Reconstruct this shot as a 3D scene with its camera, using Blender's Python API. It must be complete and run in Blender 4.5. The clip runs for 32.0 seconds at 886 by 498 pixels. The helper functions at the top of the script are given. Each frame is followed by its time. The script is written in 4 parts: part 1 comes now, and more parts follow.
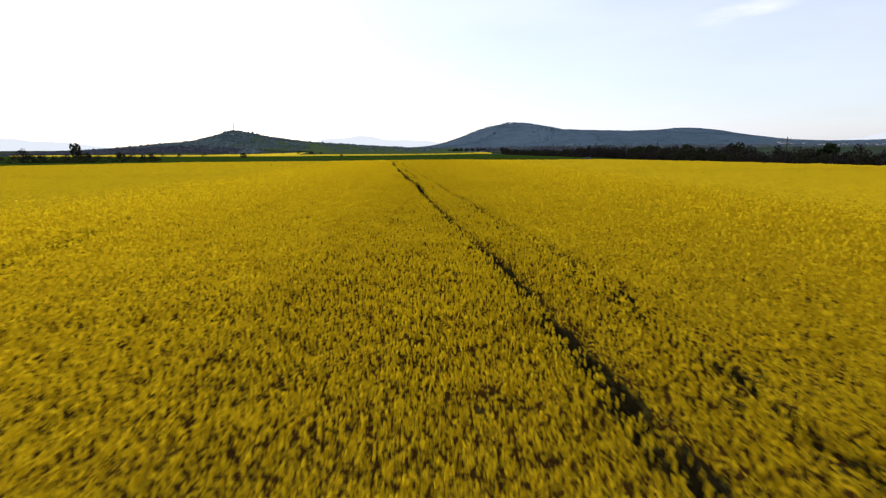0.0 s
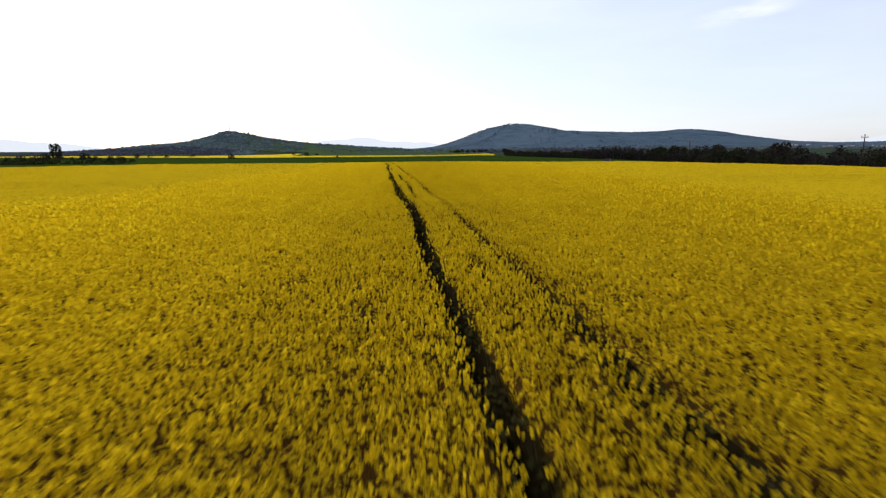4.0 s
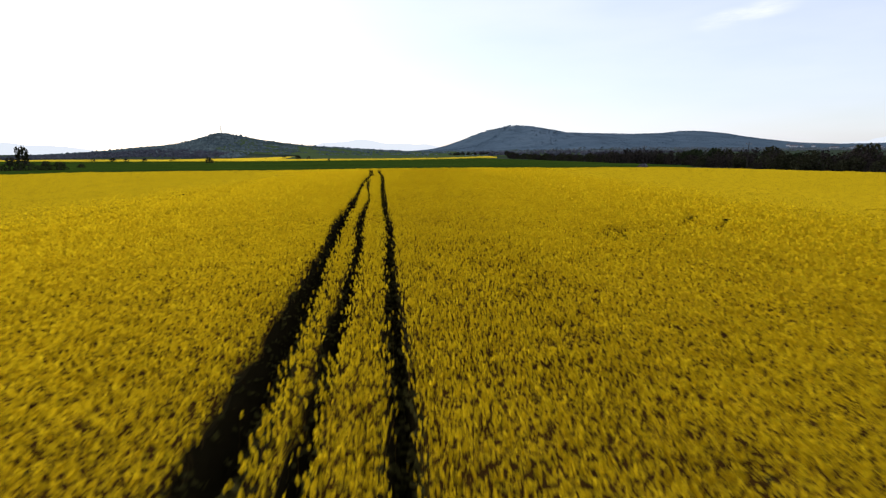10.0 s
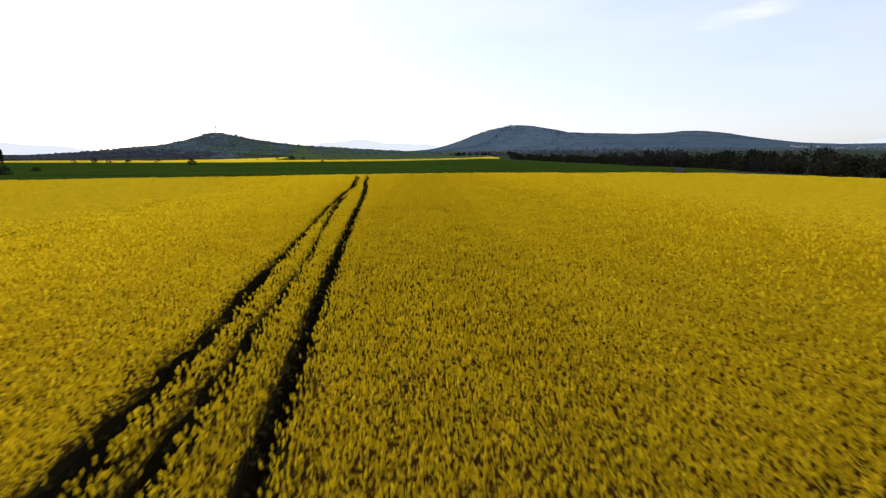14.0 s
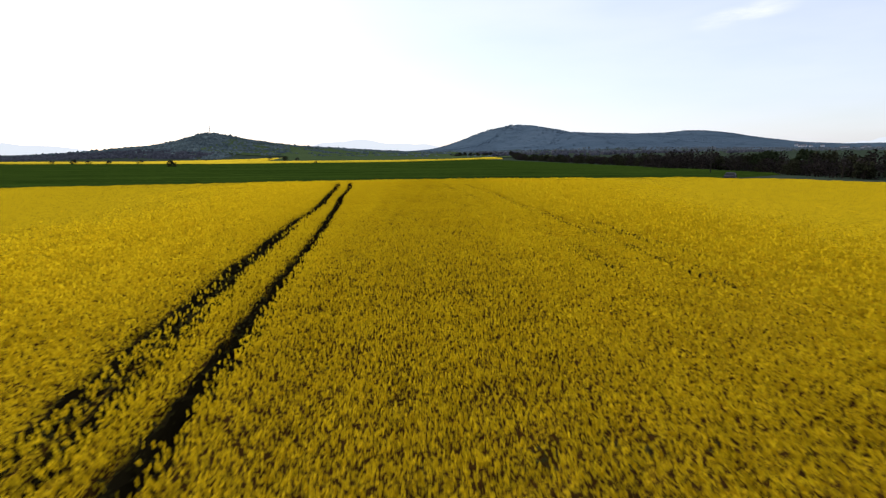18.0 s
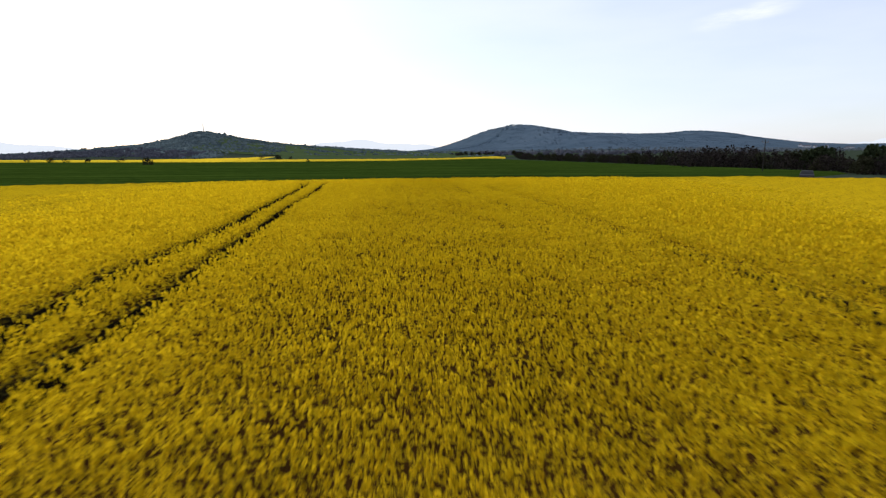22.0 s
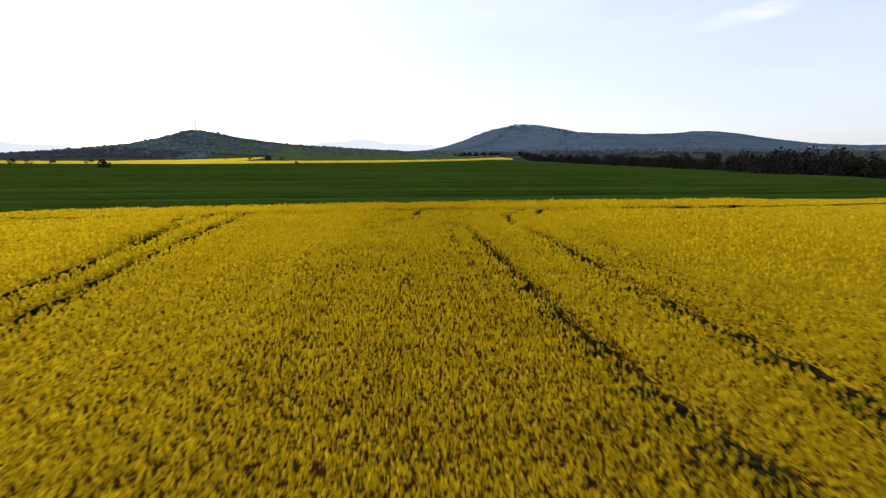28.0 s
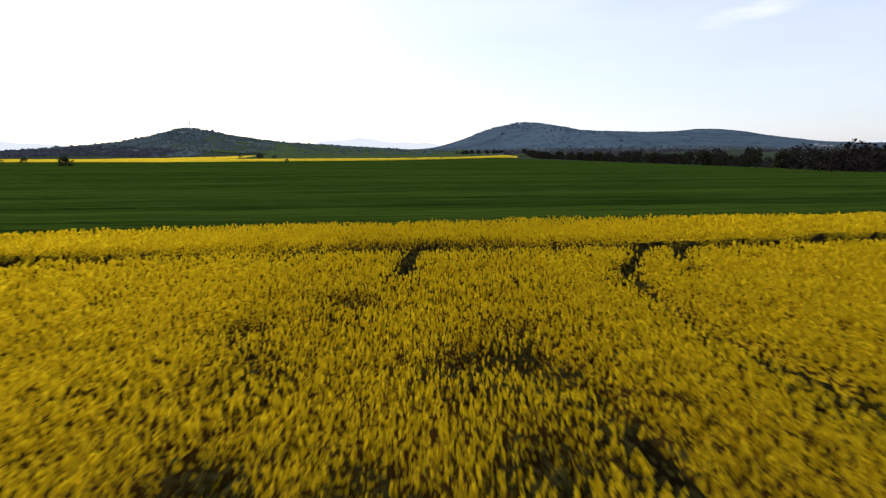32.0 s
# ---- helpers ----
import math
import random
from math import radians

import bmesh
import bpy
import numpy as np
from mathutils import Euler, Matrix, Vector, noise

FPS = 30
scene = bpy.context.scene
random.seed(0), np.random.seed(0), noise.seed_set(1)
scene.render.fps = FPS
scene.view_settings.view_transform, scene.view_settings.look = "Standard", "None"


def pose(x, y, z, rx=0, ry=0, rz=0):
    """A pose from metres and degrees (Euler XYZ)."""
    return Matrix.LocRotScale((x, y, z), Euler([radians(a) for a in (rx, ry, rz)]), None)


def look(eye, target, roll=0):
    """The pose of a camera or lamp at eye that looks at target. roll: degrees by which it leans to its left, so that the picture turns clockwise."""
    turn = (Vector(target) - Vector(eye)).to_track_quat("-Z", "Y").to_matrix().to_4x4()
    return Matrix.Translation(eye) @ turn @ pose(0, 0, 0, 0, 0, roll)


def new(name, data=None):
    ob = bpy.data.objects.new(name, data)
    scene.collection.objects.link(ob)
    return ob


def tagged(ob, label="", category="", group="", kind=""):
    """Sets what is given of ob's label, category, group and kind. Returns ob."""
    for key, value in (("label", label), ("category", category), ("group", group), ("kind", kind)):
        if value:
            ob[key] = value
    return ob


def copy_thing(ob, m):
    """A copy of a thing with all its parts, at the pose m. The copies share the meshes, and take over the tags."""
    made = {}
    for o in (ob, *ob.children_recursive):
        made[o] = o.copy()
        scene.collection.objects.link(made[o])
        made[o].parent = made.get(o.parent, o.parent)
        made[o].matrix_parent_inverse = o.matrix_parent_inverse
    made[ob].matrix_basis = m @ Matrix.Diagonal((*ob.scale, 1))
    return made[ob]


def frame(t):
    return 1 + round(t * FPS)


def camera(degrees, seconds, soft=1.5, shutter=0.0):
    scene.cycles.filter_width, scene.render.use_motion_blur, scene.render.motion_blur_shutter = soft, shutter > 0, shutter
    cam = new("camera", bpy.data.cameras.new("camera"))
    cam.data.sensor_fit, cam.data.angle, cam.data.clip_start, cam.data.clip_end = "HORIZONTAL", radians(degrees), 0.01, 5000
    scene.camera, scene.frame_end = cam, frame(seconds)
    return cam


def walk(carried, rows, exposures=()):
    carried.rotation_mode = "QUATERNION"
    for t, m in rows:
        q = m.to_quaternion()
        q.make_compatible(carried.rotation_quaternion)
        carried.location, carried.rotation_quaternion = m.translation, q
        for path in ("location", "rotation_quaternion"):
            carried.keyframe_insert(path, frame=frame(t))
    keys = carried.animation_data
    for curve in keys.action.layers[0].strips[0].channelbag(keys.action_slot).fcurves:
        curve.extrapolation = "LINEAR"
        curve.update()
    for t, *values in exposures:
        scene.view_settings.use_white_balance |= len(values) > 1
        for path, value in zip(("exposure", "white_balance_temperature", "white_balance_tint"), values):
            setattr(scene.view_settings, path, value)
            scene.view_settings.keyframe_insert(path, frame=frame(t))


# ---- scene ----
cam = camera(82.0, 32.0, soft=1.3, shutter=0.55)
PATH = [
    (0, (-2.665, -0.818, 3.830), (-1.496, 8.931, 1.934), -0.26),
    (0.5, (-2.439, 1.556, 3.779), (-1.267, 11.304, 1.879), -0.31),
    (1, (-2.201, 4.080, 3.760), (-1.034, 13.828, 1.859), -0.35),
    (1.5, (-1.976, 6.520, 3.711), (-0.819, 16.269, 1.810), -0.36),
    (2, (-1.773, 8.969, 3.739), (-0.614, 18.720, 1.844), -0.36),
    (2.5, (-1.644, 11.355, 3.740), (-0.479, 21.106, 1.852), -0.33),
    (3, (-1.525, 13.703, 3.716), (-0.352, 23.455, 1.838), -0.28),
    (3.5, (-1.362, 16.029, 3.672), (-0.190, 25.782, 1.801), -0.23),
    (4, (-1.157, 18.334, 3.614), (0.015, 28.088, 1.746), -0.21),
    (4.5, (-0.921, 20.615, 3.552), (0.254, 30.369, 1.684), -0.21),
    (5, (-0.662, 22.869, 3.494), (0.515, 32.622, 1.624), -0.24),
    (5.5, (-0.389, 25.091, 3.448), (0.788, 34.844, 1.578), -0.28),
    (6, (-0.112, 27.279, 3.422), (1.062, 37.033, 1.557), -0.33),
    (6.5, (0.170, 29.436, 3.410), (1.340, 39.191, 1.547), -0.34),
    (7, (0.455, 31.594, 3.418), (1.621, 41.350, 1.557), -0.33),
    (7.5, (0.733, 33.775, 3.453), (1.895, 43.531, 1.592), -0.33),
    (8, (0.985, 35.991, 3.523), (2.152, 45.747, 1.663), -0.36),
    (8.5, (1.188, 38.256, 3.629), (2.358, 48.012, 1.770), -0.36),
    (9, (1.308, 40.581, 3.786), (2.482, 50.339, 1.942), -0.35),
    (9.5, (1.523, 42.882, 3.902), (2.704, 52.642, 2.070), -0.32),
    (10, (1.746, 45.144, 4.044), (2.928, 54.904, 2.216), -0.29),
    (10.5, (1.988, 47.445, 4.143), (3.168, 57.205, 2.311), -0.33),
    (11, (2.235, 49.816, 4.210), (3.416, 59.575, 2.374), -0.43),
    (11.5, (2.484, 52.166, 4.288), (3.659, 61.925, 2.450), -0.45),
    (12, (2.728, 54.671, 4.363), (3.904, 64.431, 2.530), -0.40),
    (12.5, (2.981, 56.960, 4.413), (4.156, 66.721, 2.581), -0.32),
    (13, (3.176, 59.266, 4.503), (4.350, 69.027, 2.674), -0.28),
    (13.5, (3.376, 61.477, 4.568), (4.556, 71.237, 2.740), -0.26),
    (14, (3.559, 63.723, 4.615), (4.740, 73.483, 2.786), -0.26),
    (14.5, (3.755, 66.022, 4.652), (4.946, 75.780, 2.821), -0.27),
    (15, (3.960, 68.363, 4.688), (5.152, 78.121, 2.855), -0.29),
    (15.5, (4.169, 70.734, 4.725), (5.359, 80.492, 2.892), -0.31),
    (16, (4.378, 73.120, 4.768), (5.563, 82.879, 2.935), -0.33),
    (16.5, (4.581, 75.507, 4.820), (5.765, 85.267, 2.989), -0.35),
    (17, (4.774, 77.882, 4.885), (5.961, 87.641, 3.055), -0.35),
    (17.5, (4.967, 80.138, 4.875), (6.152, 89.896, 3.040), -0.36),
    (18, (5.184, 82.397, 4.910), (6.371, 92.156, 3.079), -0.33),
    (18.5, (5.373, 84.600, 4.907), (6.561, 94.361, 3.087), -0.27),
    (19, (5.592, 86.868, 4.861), (6.783, 96.629, 3.046), -0.20),
    (19.5, (5.804, 89.076, 4.770), (6.995, 98.838, 2.957), -0.19),
    (20, (6.003, 91.351, 4.629), (7.196, 101.113, 2.817), -0.19),
    (20.5, (6.192, 93.473, 4.362), (7.385, 103.236, 2.555), -0.15),
    (21, (6.355, 95.735, 4.132), (7.551, 105.496, 2.320), -0.17),
    (21.5, (6.537, 98.105, 3.992), (7.738, 107.864, 2.169), -0.20),
    (22, (6.726, 100.498, 3.882), (7.923, 110.257, 2.057), -0.23),
    (22.5, (7.004, 102.862, 3.794), (8.197, 112.621, 1.969), -0.27),
    (23, (7.323, 105.212, 3.722), (8.510, 114.969, 1.884), -0.30),
    (23.5, (7.643, 107.563, 3.680), (8.831, 117.319, 1.832), -0.36),
    (24, (7.921, 109.903, 3.715), (9.105, 119.660, 1.871), -0.31),
    (24.5, (8.143, 112.254, 3.803), (9.326, 122.012, 1.964), -0.24),
    (25, (8.303, 114.629, 3.905), (9.487, 124.388, 2.076), -0.15),
    (25.5, (8.517, 117.014, 3.999), (9.699, 126.774, 2.174), -0.09),
    (26, (8.719, 119.468, 4.108), (9.895, 129.231, 2.290), -0.08),
    (26.5, (8.925, 121.730, 4.182), (10.097, 131.494, 2.367), -0.07),
    (27, (9.105, 124.024, 4.296), (10.274, 133.788, 2.481), -0.07),
    (27.5, (9.269, 126.334, 4.404), (10.434, 136.098, 2.586), -0.08),
    (28, (9.422, 128.644, 4.459), (10.587, 138.408, 2.637), -0.09),
    (28.5, (9.574, 130.937, 4.412), (10.740, 140.700, 2.588), -0.12),
    (29, (9.732, 133.198, 4.216), (10.902, 142.960, 2.393), -0.15),
    (29.5, (9.877, 135.446, 3.974), (11.049, 145.207, 2.142), -0.16),
    (30, (10.028, 137.668, 3.809), (11.203, 147.428, 1.974), -0.17),
    (30.5, (10.226, 139.959, 3.810), (11.398, 149.718, 1.966), -0.15),
    (31, (10.472, 142.347, 3.833), (11.635, 152.107, 1.988), -0.14),
    (31.5, (10.702, 144.652, 3.758), (11.856, 154.413, 1.912), -0.16),
    (32, (10.943, 147.025, 3.698), (12.094, 156.785, 1.851), -0.20),
]
walk(cam, [(t, look(eye, target, roll)) for t, eye, target, roll in PATH])

# ---------------------------------------------------------------- light
SUN_AZIMUTH = -31.0      # degrees from +y towards +x
SUN_ELEVATION = 29.0
HAZE = 0.29
scene.view_settings.exposure = 0.0

world = bpy.data.worlds.new("sky")
scene.world = world
world.use_nodes = True
wn, wl = world.node_tree.nodes, world.node_tree.links
wn.clear()
w_out = wn.new("ShaderNodeOutputWorld")
w_bg = wn.new("ShaderNodeBackground")
w_sky = wn.new("ShaderNodeTexSky")
w_sky.sky_type = "NISHITA"
w_sky.sun_disc = False
w_sky.sun_elevation = radians(SUN_ELEVATION)
w_sky.sun_rotation = radians(SUN_AZIMUTH)
w_sky.altitude = 200
w_sky.air_density = 1.0
w_sky.dust_density = 1.2
w_sky.ozone_density = 1.5
w_bg.inputs["Strength"].default_value = 0.15
# thin, softly mottled bright high haze over the whole sky, and one wisp of cirrus
w_co = wn.new("ShaderNodeTexCoord")
w_map = wn.new("ShaderNodeMapping")
w_map.inputs["Rotation"].default_value = (radians(7), radians(-12), 0.0)
w_map.inputs["Scale"].default_value = (5.0, 5.0, 26.0)
w_noise = wn.new("ShaderNodeTexNoise")
w_noise.inputs["Scale"].default_value = 1.0
w_noise.inputs["Detail"].default_value = 8.0
w_noise.inputs["Roughness"].default_value = 0.62
w_ramp = wn.new("ShaderNodeValToRGB")
w_ramp.color_ramp.elements[0].position = 0.34
w_ramp.color_ramp.elements[1].position = 0.60
WISP_A, WISP_B = Vector((0.5189, 0.8301, 0.2042)), Vector((0.6259, 0.7470, 0.2241))
WISP_C, WISP_U = (WISP_A + WISP_B) / 2, (WISP_B - WISP_A).normalized()


def sky_band(axis, half):
    """1 along the wisp's middle, 0 past half that far from it along an axis."""
    d = wn.new("ShaderNodeVectorMath")
    d.operation = "DOT_PRODUCT"
    d.inputs[1].default_value = axis
    wl.new(w_co.outputs["Generated"], d.inputs[0])
    off = wn.new("ShaderNodeMath")
    off.operation = "SUBTRACT"
    off.inputs[1].default_value = axis.dot(WISP_C)
    size = wn.new("ShaderNodeMath")
    size.operation = "ABSOLUTE"
    band = wn.new("ShaderNodeMapRange")
    band.interpolation_type = "SMOOTHSTEP"
    band.inputs["From Min"].default_value = half
    band.inputs["From Max"].default_value = half * 0.25
    wl.new(d.outputs["Value"], off.inputs[0])
    wl.new(off.outputs["Value"], size.inputs[0])
    wl.new(size.outputs["Value"], band.inputs["Value"])
    return band


w_near = wn.new("ShaderNodeMath")
w_near.operation = "MULTIPLY"
wl.new(sky_band(WISP_U, 0.085).outputs["Result"], w_near.inputs[0])
wl.new(sky_band(WISP_C.cross(WISP_U).normalized(), 0.018).outputs["Result"], w_near.inputs[1])
w_k = wn.new("ShaderNodeMath")
w_k.operation = "MULTIPLY"
w_add = wn.new("ShaderNodeMath")
w_add.operation = "MULTIPLY_ADD"
w_add.inputs[1].default_value = 0.48
w_add.inputs[2].default_value = HAZE
w_mix = wn.new("ShaderNodeMix")
w_mix.data_type = "RGBA"
w_mix.inputs["B"].default_value = (6.95, 7.2, 8.5, 1)
wl.new(w_co.outputs["Generated"], w_map.inputs["Vector"])
wl.new(w_map.outputs["Vector"], w_noise.inputs["Vector"])
wl.new(w_noise.outputs["Fac"], w_ramp.inputs["Fac"])
wl.new(w_ramp.outputs["Color"], w_k.inputs[0])
wl.new(w_near.outputs["Value"], w_k.inputs[1])
wl.new(w_k.outputs["Value"], w_add.inputs[0])
w_map2 = wn.new("ShaderNodeMapping")
w_map2.inputs["Rotation"].default_value = (radians(7), radians(-12), 0.0)
w_map2.inputs["Scale"].default_value = (1.7, 1.7, 8.0)
w_soft = wn.new("ShaderNodeTexNoise")
w_soft.inputs["Scale"].default_value = 1.3
w_soft.inputs["Detail"].default_value = 5.0
w_veil = wn.new("ShaderNodeMath")
w_veil.operation = "MULTIPLY_ADD"
w_veil.inputs[1].default_value = 0.55
wl.new(w_co.outputs["Generated"], w_map2.inputs["Vector"])
wl.new(w_map2.outputs["Vector"], w_soft.inputs["Vector"])
wl.new(w_soft.outputs["Fac"], w_veil.inputs[0])
wl.new(w_add.outputs["Value"], w_veil.inputs[2])
wl.new(w_veil.outputs["Value"], w_mix.inputs["Factor"])
wl.new(w_sky.outputs["Color"], w_mix.inputs["A"])
wl.new(w_mix.outputs["Result"], w_bg.inputs["Color"])
wl.new(w_bg.outputs["Background"], w_out.inputs["Surface"])

sun_data = bpy.data.lights.new("sun", "SUN")
sun_data.energy = 2.25
sun_data.angle = radians(0.6)
sun_data.color = (1.0, 0.90, 0.76)
sun = new("sun", sun_data)
_a, _e = radians(SUN_AZIMUTH), radians(SUN_ELEVATION)
SUN_WAY = Vector((math.sin(_a) * math.cos(_e), math.cos(_a) * math.cos(_e), math.sin(_e)))
sun.matrix_world = look(SUN_WAY * 400, (0, 0, 0))


# ---------------------------------------------------------------- materials
def material(name, dark, light, scale=3.0, rough=0.8, bump=0.3, island=0.0, translucent=0.0,
             fine=9.0, spec=0.0, metal=0.0, fleck=None, bare=None, stretch=None):
    """Two-scale noise between two base colours; island: per-piece brightness spread."""
    m = bpy.data.materials.new(name)
    m.use_nodes = True
    n, l = m.node_tree.nodes, m.node_tree.links
    n.clear()
    out = n.new("ShaderNodeOutputMaterial")
    bsdf = n.new("ShaderNodeBsdfPrincipled")
    bsdf.inputs["Roughness"].default_value = rough
    bsdf.inputs["Metallic"].default_value = metal
    bsdf.inputs["Specular IOR Level"].default_value = spec
    co = n.new("ShaderNodeNewGeometry")
    src = co.outputs["Position"]
    if stretch:
        mp = n.new("ShaderNodeMapping")
        mp.inputs["Scale"].default_value = stretch
        l.new(src, mp.inputs["Vector"])
        src = mp.outputs["Vector"]
    big = n.new("ShaderNodeTexNoise")
    big.inputs["Scale"].default_value = scale
    big.inputs["Detail"].default_value = 5.0
    small = n.new("ShaderNodeTexNoise")
    small.inputs["Scale"].default_value = scale * fine
    small.inputs["Detail"].default_value = 4.0
    for t in (big, small):
        l.new(src, t.inputs["Vector"])
    add = n.new("ShaderNodeMath")
    add.operation = "MULTIPLY_ADD"
    add.inputs[1].default_value = 0.5
    half = n.new("ShaderNodeMath")
    half.operation = "MULTIPLY"
    half.inputs[1].default_value = 0.5
    l.new(small.outputs["Fac"], half.inputs[0])
    l.new(big.outputs["Fac"], add.inputs[0])
    l.new(half.outputs["Value"], add.inputs[2])
    ramp = n.new("ShaderNodeValToRGB")
    ramp.color_ramp.elements[0].position = 0.36
    ramp.color_ramp.elements[1].position = 0.64
    ramp.color_ramp.elements[0].color = (*dark, 1)
    ramp.color_ramp.elements[1].color = (*light, 1)
    l.new(add.outputs["Value"], ramp.inputs["Fac"])
    colour = ramp.outputs["Color"]
    if island:
        hsv = n.new("ShaderNodeHueSaturation")
        rng = n.new("ShaderNodeMapRange")
        rng.inputs["To Min"].default_value = 1.0 - island
        rng.inputs["To Max"].default_value = 1.0 + island
        l.new(co.outputs["Random Per Island"], rng.inputs["Value"])
        l.new(rng.outputs["Result"], hsv.inputs["Value"])
        l.new(colour, hsv.inputs["Color"])
        colour = hsv.outputs["Color"]
    if fleck:
        # fleck: (colour, attribute name, cell scale): cells of bloom, as many as the attribute says
        vor = n.new("ShaderNodeTexVoronoi")
        vor.inputs["Scale"].default_value = fleck[2]
        l.new(src, vor.inputs["Vector"])
        att = n.new("ShaderNodeAttribute")
        att.attribute_name = fleck[1]
        sep = n.new("ShaderNodeSeparateColor")
        l.new(vor.outputs["Color"], sep.inputs["Color"])
        less = n.new("ShaderNodeMath")
        less.operation = "LESS_THAN"
        l.new(sep.outputs["Red"], less.inputs[0])
        l.new(att.outputs["Fac"], less.inputs[1])
        fcol = n.new("ShaderNodeValToRGB")
        fcol.color_ramp.elements[0].color = (fleck[0][0] * 0.82, fleck[0][1] * 0.80, fleck[0][2], 1)
        fcol.color_ramp.elements[1].color = (*fleck[0], 1)
        l.new(small.outputs["Fac"], fcol.inputs["Fac"])
        mx = n.new("ShaderNodeMix")
        mx.data_type = "RGBA"
        l.new(less.outputs["Value"], mx.inputs["Factor"])
        l.new(colour, mx.inputs["A"])
        l.new(fcol.outputs["Color"], mx.inputs["B"])
        colour = mx.outputs["Result"]
    if bare:
        # bare: (colour, attribute name): trodden earth and leaf litter, near-black with the tracks' shade painted in
        soil_shade = n.new("ShaderNodeAttribute")
        soil_shade.attribute_name = bare[1]
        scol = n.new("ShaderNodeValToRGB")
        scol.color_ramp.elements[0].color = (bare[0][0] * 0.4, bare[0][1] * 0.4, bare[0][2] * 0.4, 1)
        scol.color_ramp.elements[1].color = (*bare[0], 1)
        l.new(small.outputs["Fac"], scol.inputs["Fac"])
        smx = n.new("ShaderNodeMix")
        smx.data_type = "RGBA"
        l.new(soil_shade.outputs["Fac"], smx.inputs["Factor"])
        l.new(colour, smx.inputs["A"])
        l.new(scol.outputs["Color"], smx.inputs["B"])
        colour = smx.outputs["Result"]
    l.new(colour, bsdf.inputs["Base Color"])
    if bump:
        bp = n.new("ShaderNodeBump")
        bp.inputs["Strength"].default_value = bump
        bp.inputs["Distance"].default_value = 0.4 / scale
        l.new(add.outputs["Value"], bp.inputs["Height"])
        l.new(bp.outputs["Normal"], bsdf.inputs["Normal"])
    surface = bsdf.outputs["BSDF"]
    if translucent:
        tr = n.new("ShaderNodeBsdfTranslucent")
        l.new(colour, tr.inputs["Color"])
        mix = n.new("ShaderNodeMixShader")
        mix.inputs["Fac"].default_value = translucent
        l.new(surface, mix.inputs[1])
        l.new(tr.outputs["BSDF"], mix.inputs[2])
        surface = mix.outputs["Shader"]
    l.new(surface, out.inputs["Surface"])
    return m


FLOWER = (0.540, 0.370, 0.008)
M_FLOWER = material("rapeseed_petal", (0.480, 0.338, 0.008), (0.590, 0.434, 0.010), 0.8, 0.6, 0, island=0.2, translucent=0.80)
# Stem brown is the tone of the shaded gaps, put into the colour.
M_STEM = material("rapeseed_stem", (0.060, 0.034, 0.010), (0.100, 0.063, 0.016), 2.0, 0.6, 0, island=0.3, translucent=0.3)
# Canopy brown paints the shade between blossoms; bare paints the tracks' dark sides.
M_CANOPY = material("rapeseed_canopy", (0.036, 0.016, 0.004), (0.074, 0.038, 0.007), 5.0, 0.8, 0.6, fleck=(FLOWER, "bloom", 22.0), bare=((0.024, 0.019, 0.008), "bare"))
# Leaves are pulled from green to dark brown to stand for gap shade.
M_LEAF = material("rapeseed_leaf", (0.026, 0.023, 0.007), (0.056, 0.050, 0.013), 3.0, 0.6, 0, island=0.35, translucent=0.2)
M_GROUND = material("meadow_ground", (0.028, 0.040, 0.028), (0.044, 0.060, 0.038), 0.02, 0.95, 0.2, fine=14.0)
M_WHEAT = material("young_wheat", (0.008, 0.020, 0.003), (0.042, 0.073, 0.010), 0.35, 0.7, 0.5, fine=6.0, stretch=(0.04, 0.8, 1.0))
M_WHEAT_BLADE = material("wheat_blade", (0.016, 0.034, 0.005), (0.040, 0.070, 0.010), 0.6, 0.6, 0, island=0.15, translucent=0.35)
M_FARRAPE = material("far_rapeseed", (0.55, 0.38, 0.02), (0.78, 0.55, 0.03), 0.15, 0.8, 0.4, fine=10.0)
M_FAR_GREEN = material("far_pasture", (0.040, 0.062, 0.026), (0.060, 0.088, 0.036), 0.02, 0.9, 0.2, fine=10.0)
# Scrub, leafless wood and copse colours are shifted to blue-grey for distance haze.
M_HAZED_SCRUB = material("hill_scrub", (0.046, 0.066, 0.076), (0.100, 0.130, 0.130), 0.022, 0.95, 0.2, island=0.25, fine=5.0, stretch=(0.5, 1.0, 2.6))
M_HAZED_BAREWOOD = material("hazed_leafless_wood", (0.040, 0.043, 0.054), (0.068, 0.070, 0.082), 0.05, 0.95, 0.2, island=0.2)
M_HAZED_COPSE = material("hazed_valley_copse", (0.060, 0.074, 0.086), (0.098, 0.114, 0.124), 0.05, 0.95, 0.2, island=0.25)
# Ridge woodland: aerial haze is painted into this slate-blue base colour.
M_HAZED_WOOD = material("hazed_woodland", (0.062, 0.095, 0.128), (0.086, 0.122, 0.158), 0.006, 0.95, 0.1, island=0.06, fine=6.0, stretch=(0.45, 1.0, 3.0))
M_BARK = material("bark", (0.030, 0.024, 0.019), (0.060, 0.050, 0.040), 6.0, 0.9, 0.6)
M_LEAF_A = material("leaf_olive", (0.020, 0.021, 0.012), (0.040, 0.041, 0.022), 0.8, 0.7, 0, island=0.4, translucent=0.15)
M_LEAF_B = material("leaf_green", (0.018, 0.025, 0.012), (0.034, 0.045, 0.020), 0.8, 0.7, 0, island=0.4, translucent=0.15)
M_TWIG = material("bare_twigs", (0.018, 0.015, 0.014), (0.034, 0.028, 0.025), 0.8, 0.9, 0, island=0.4)
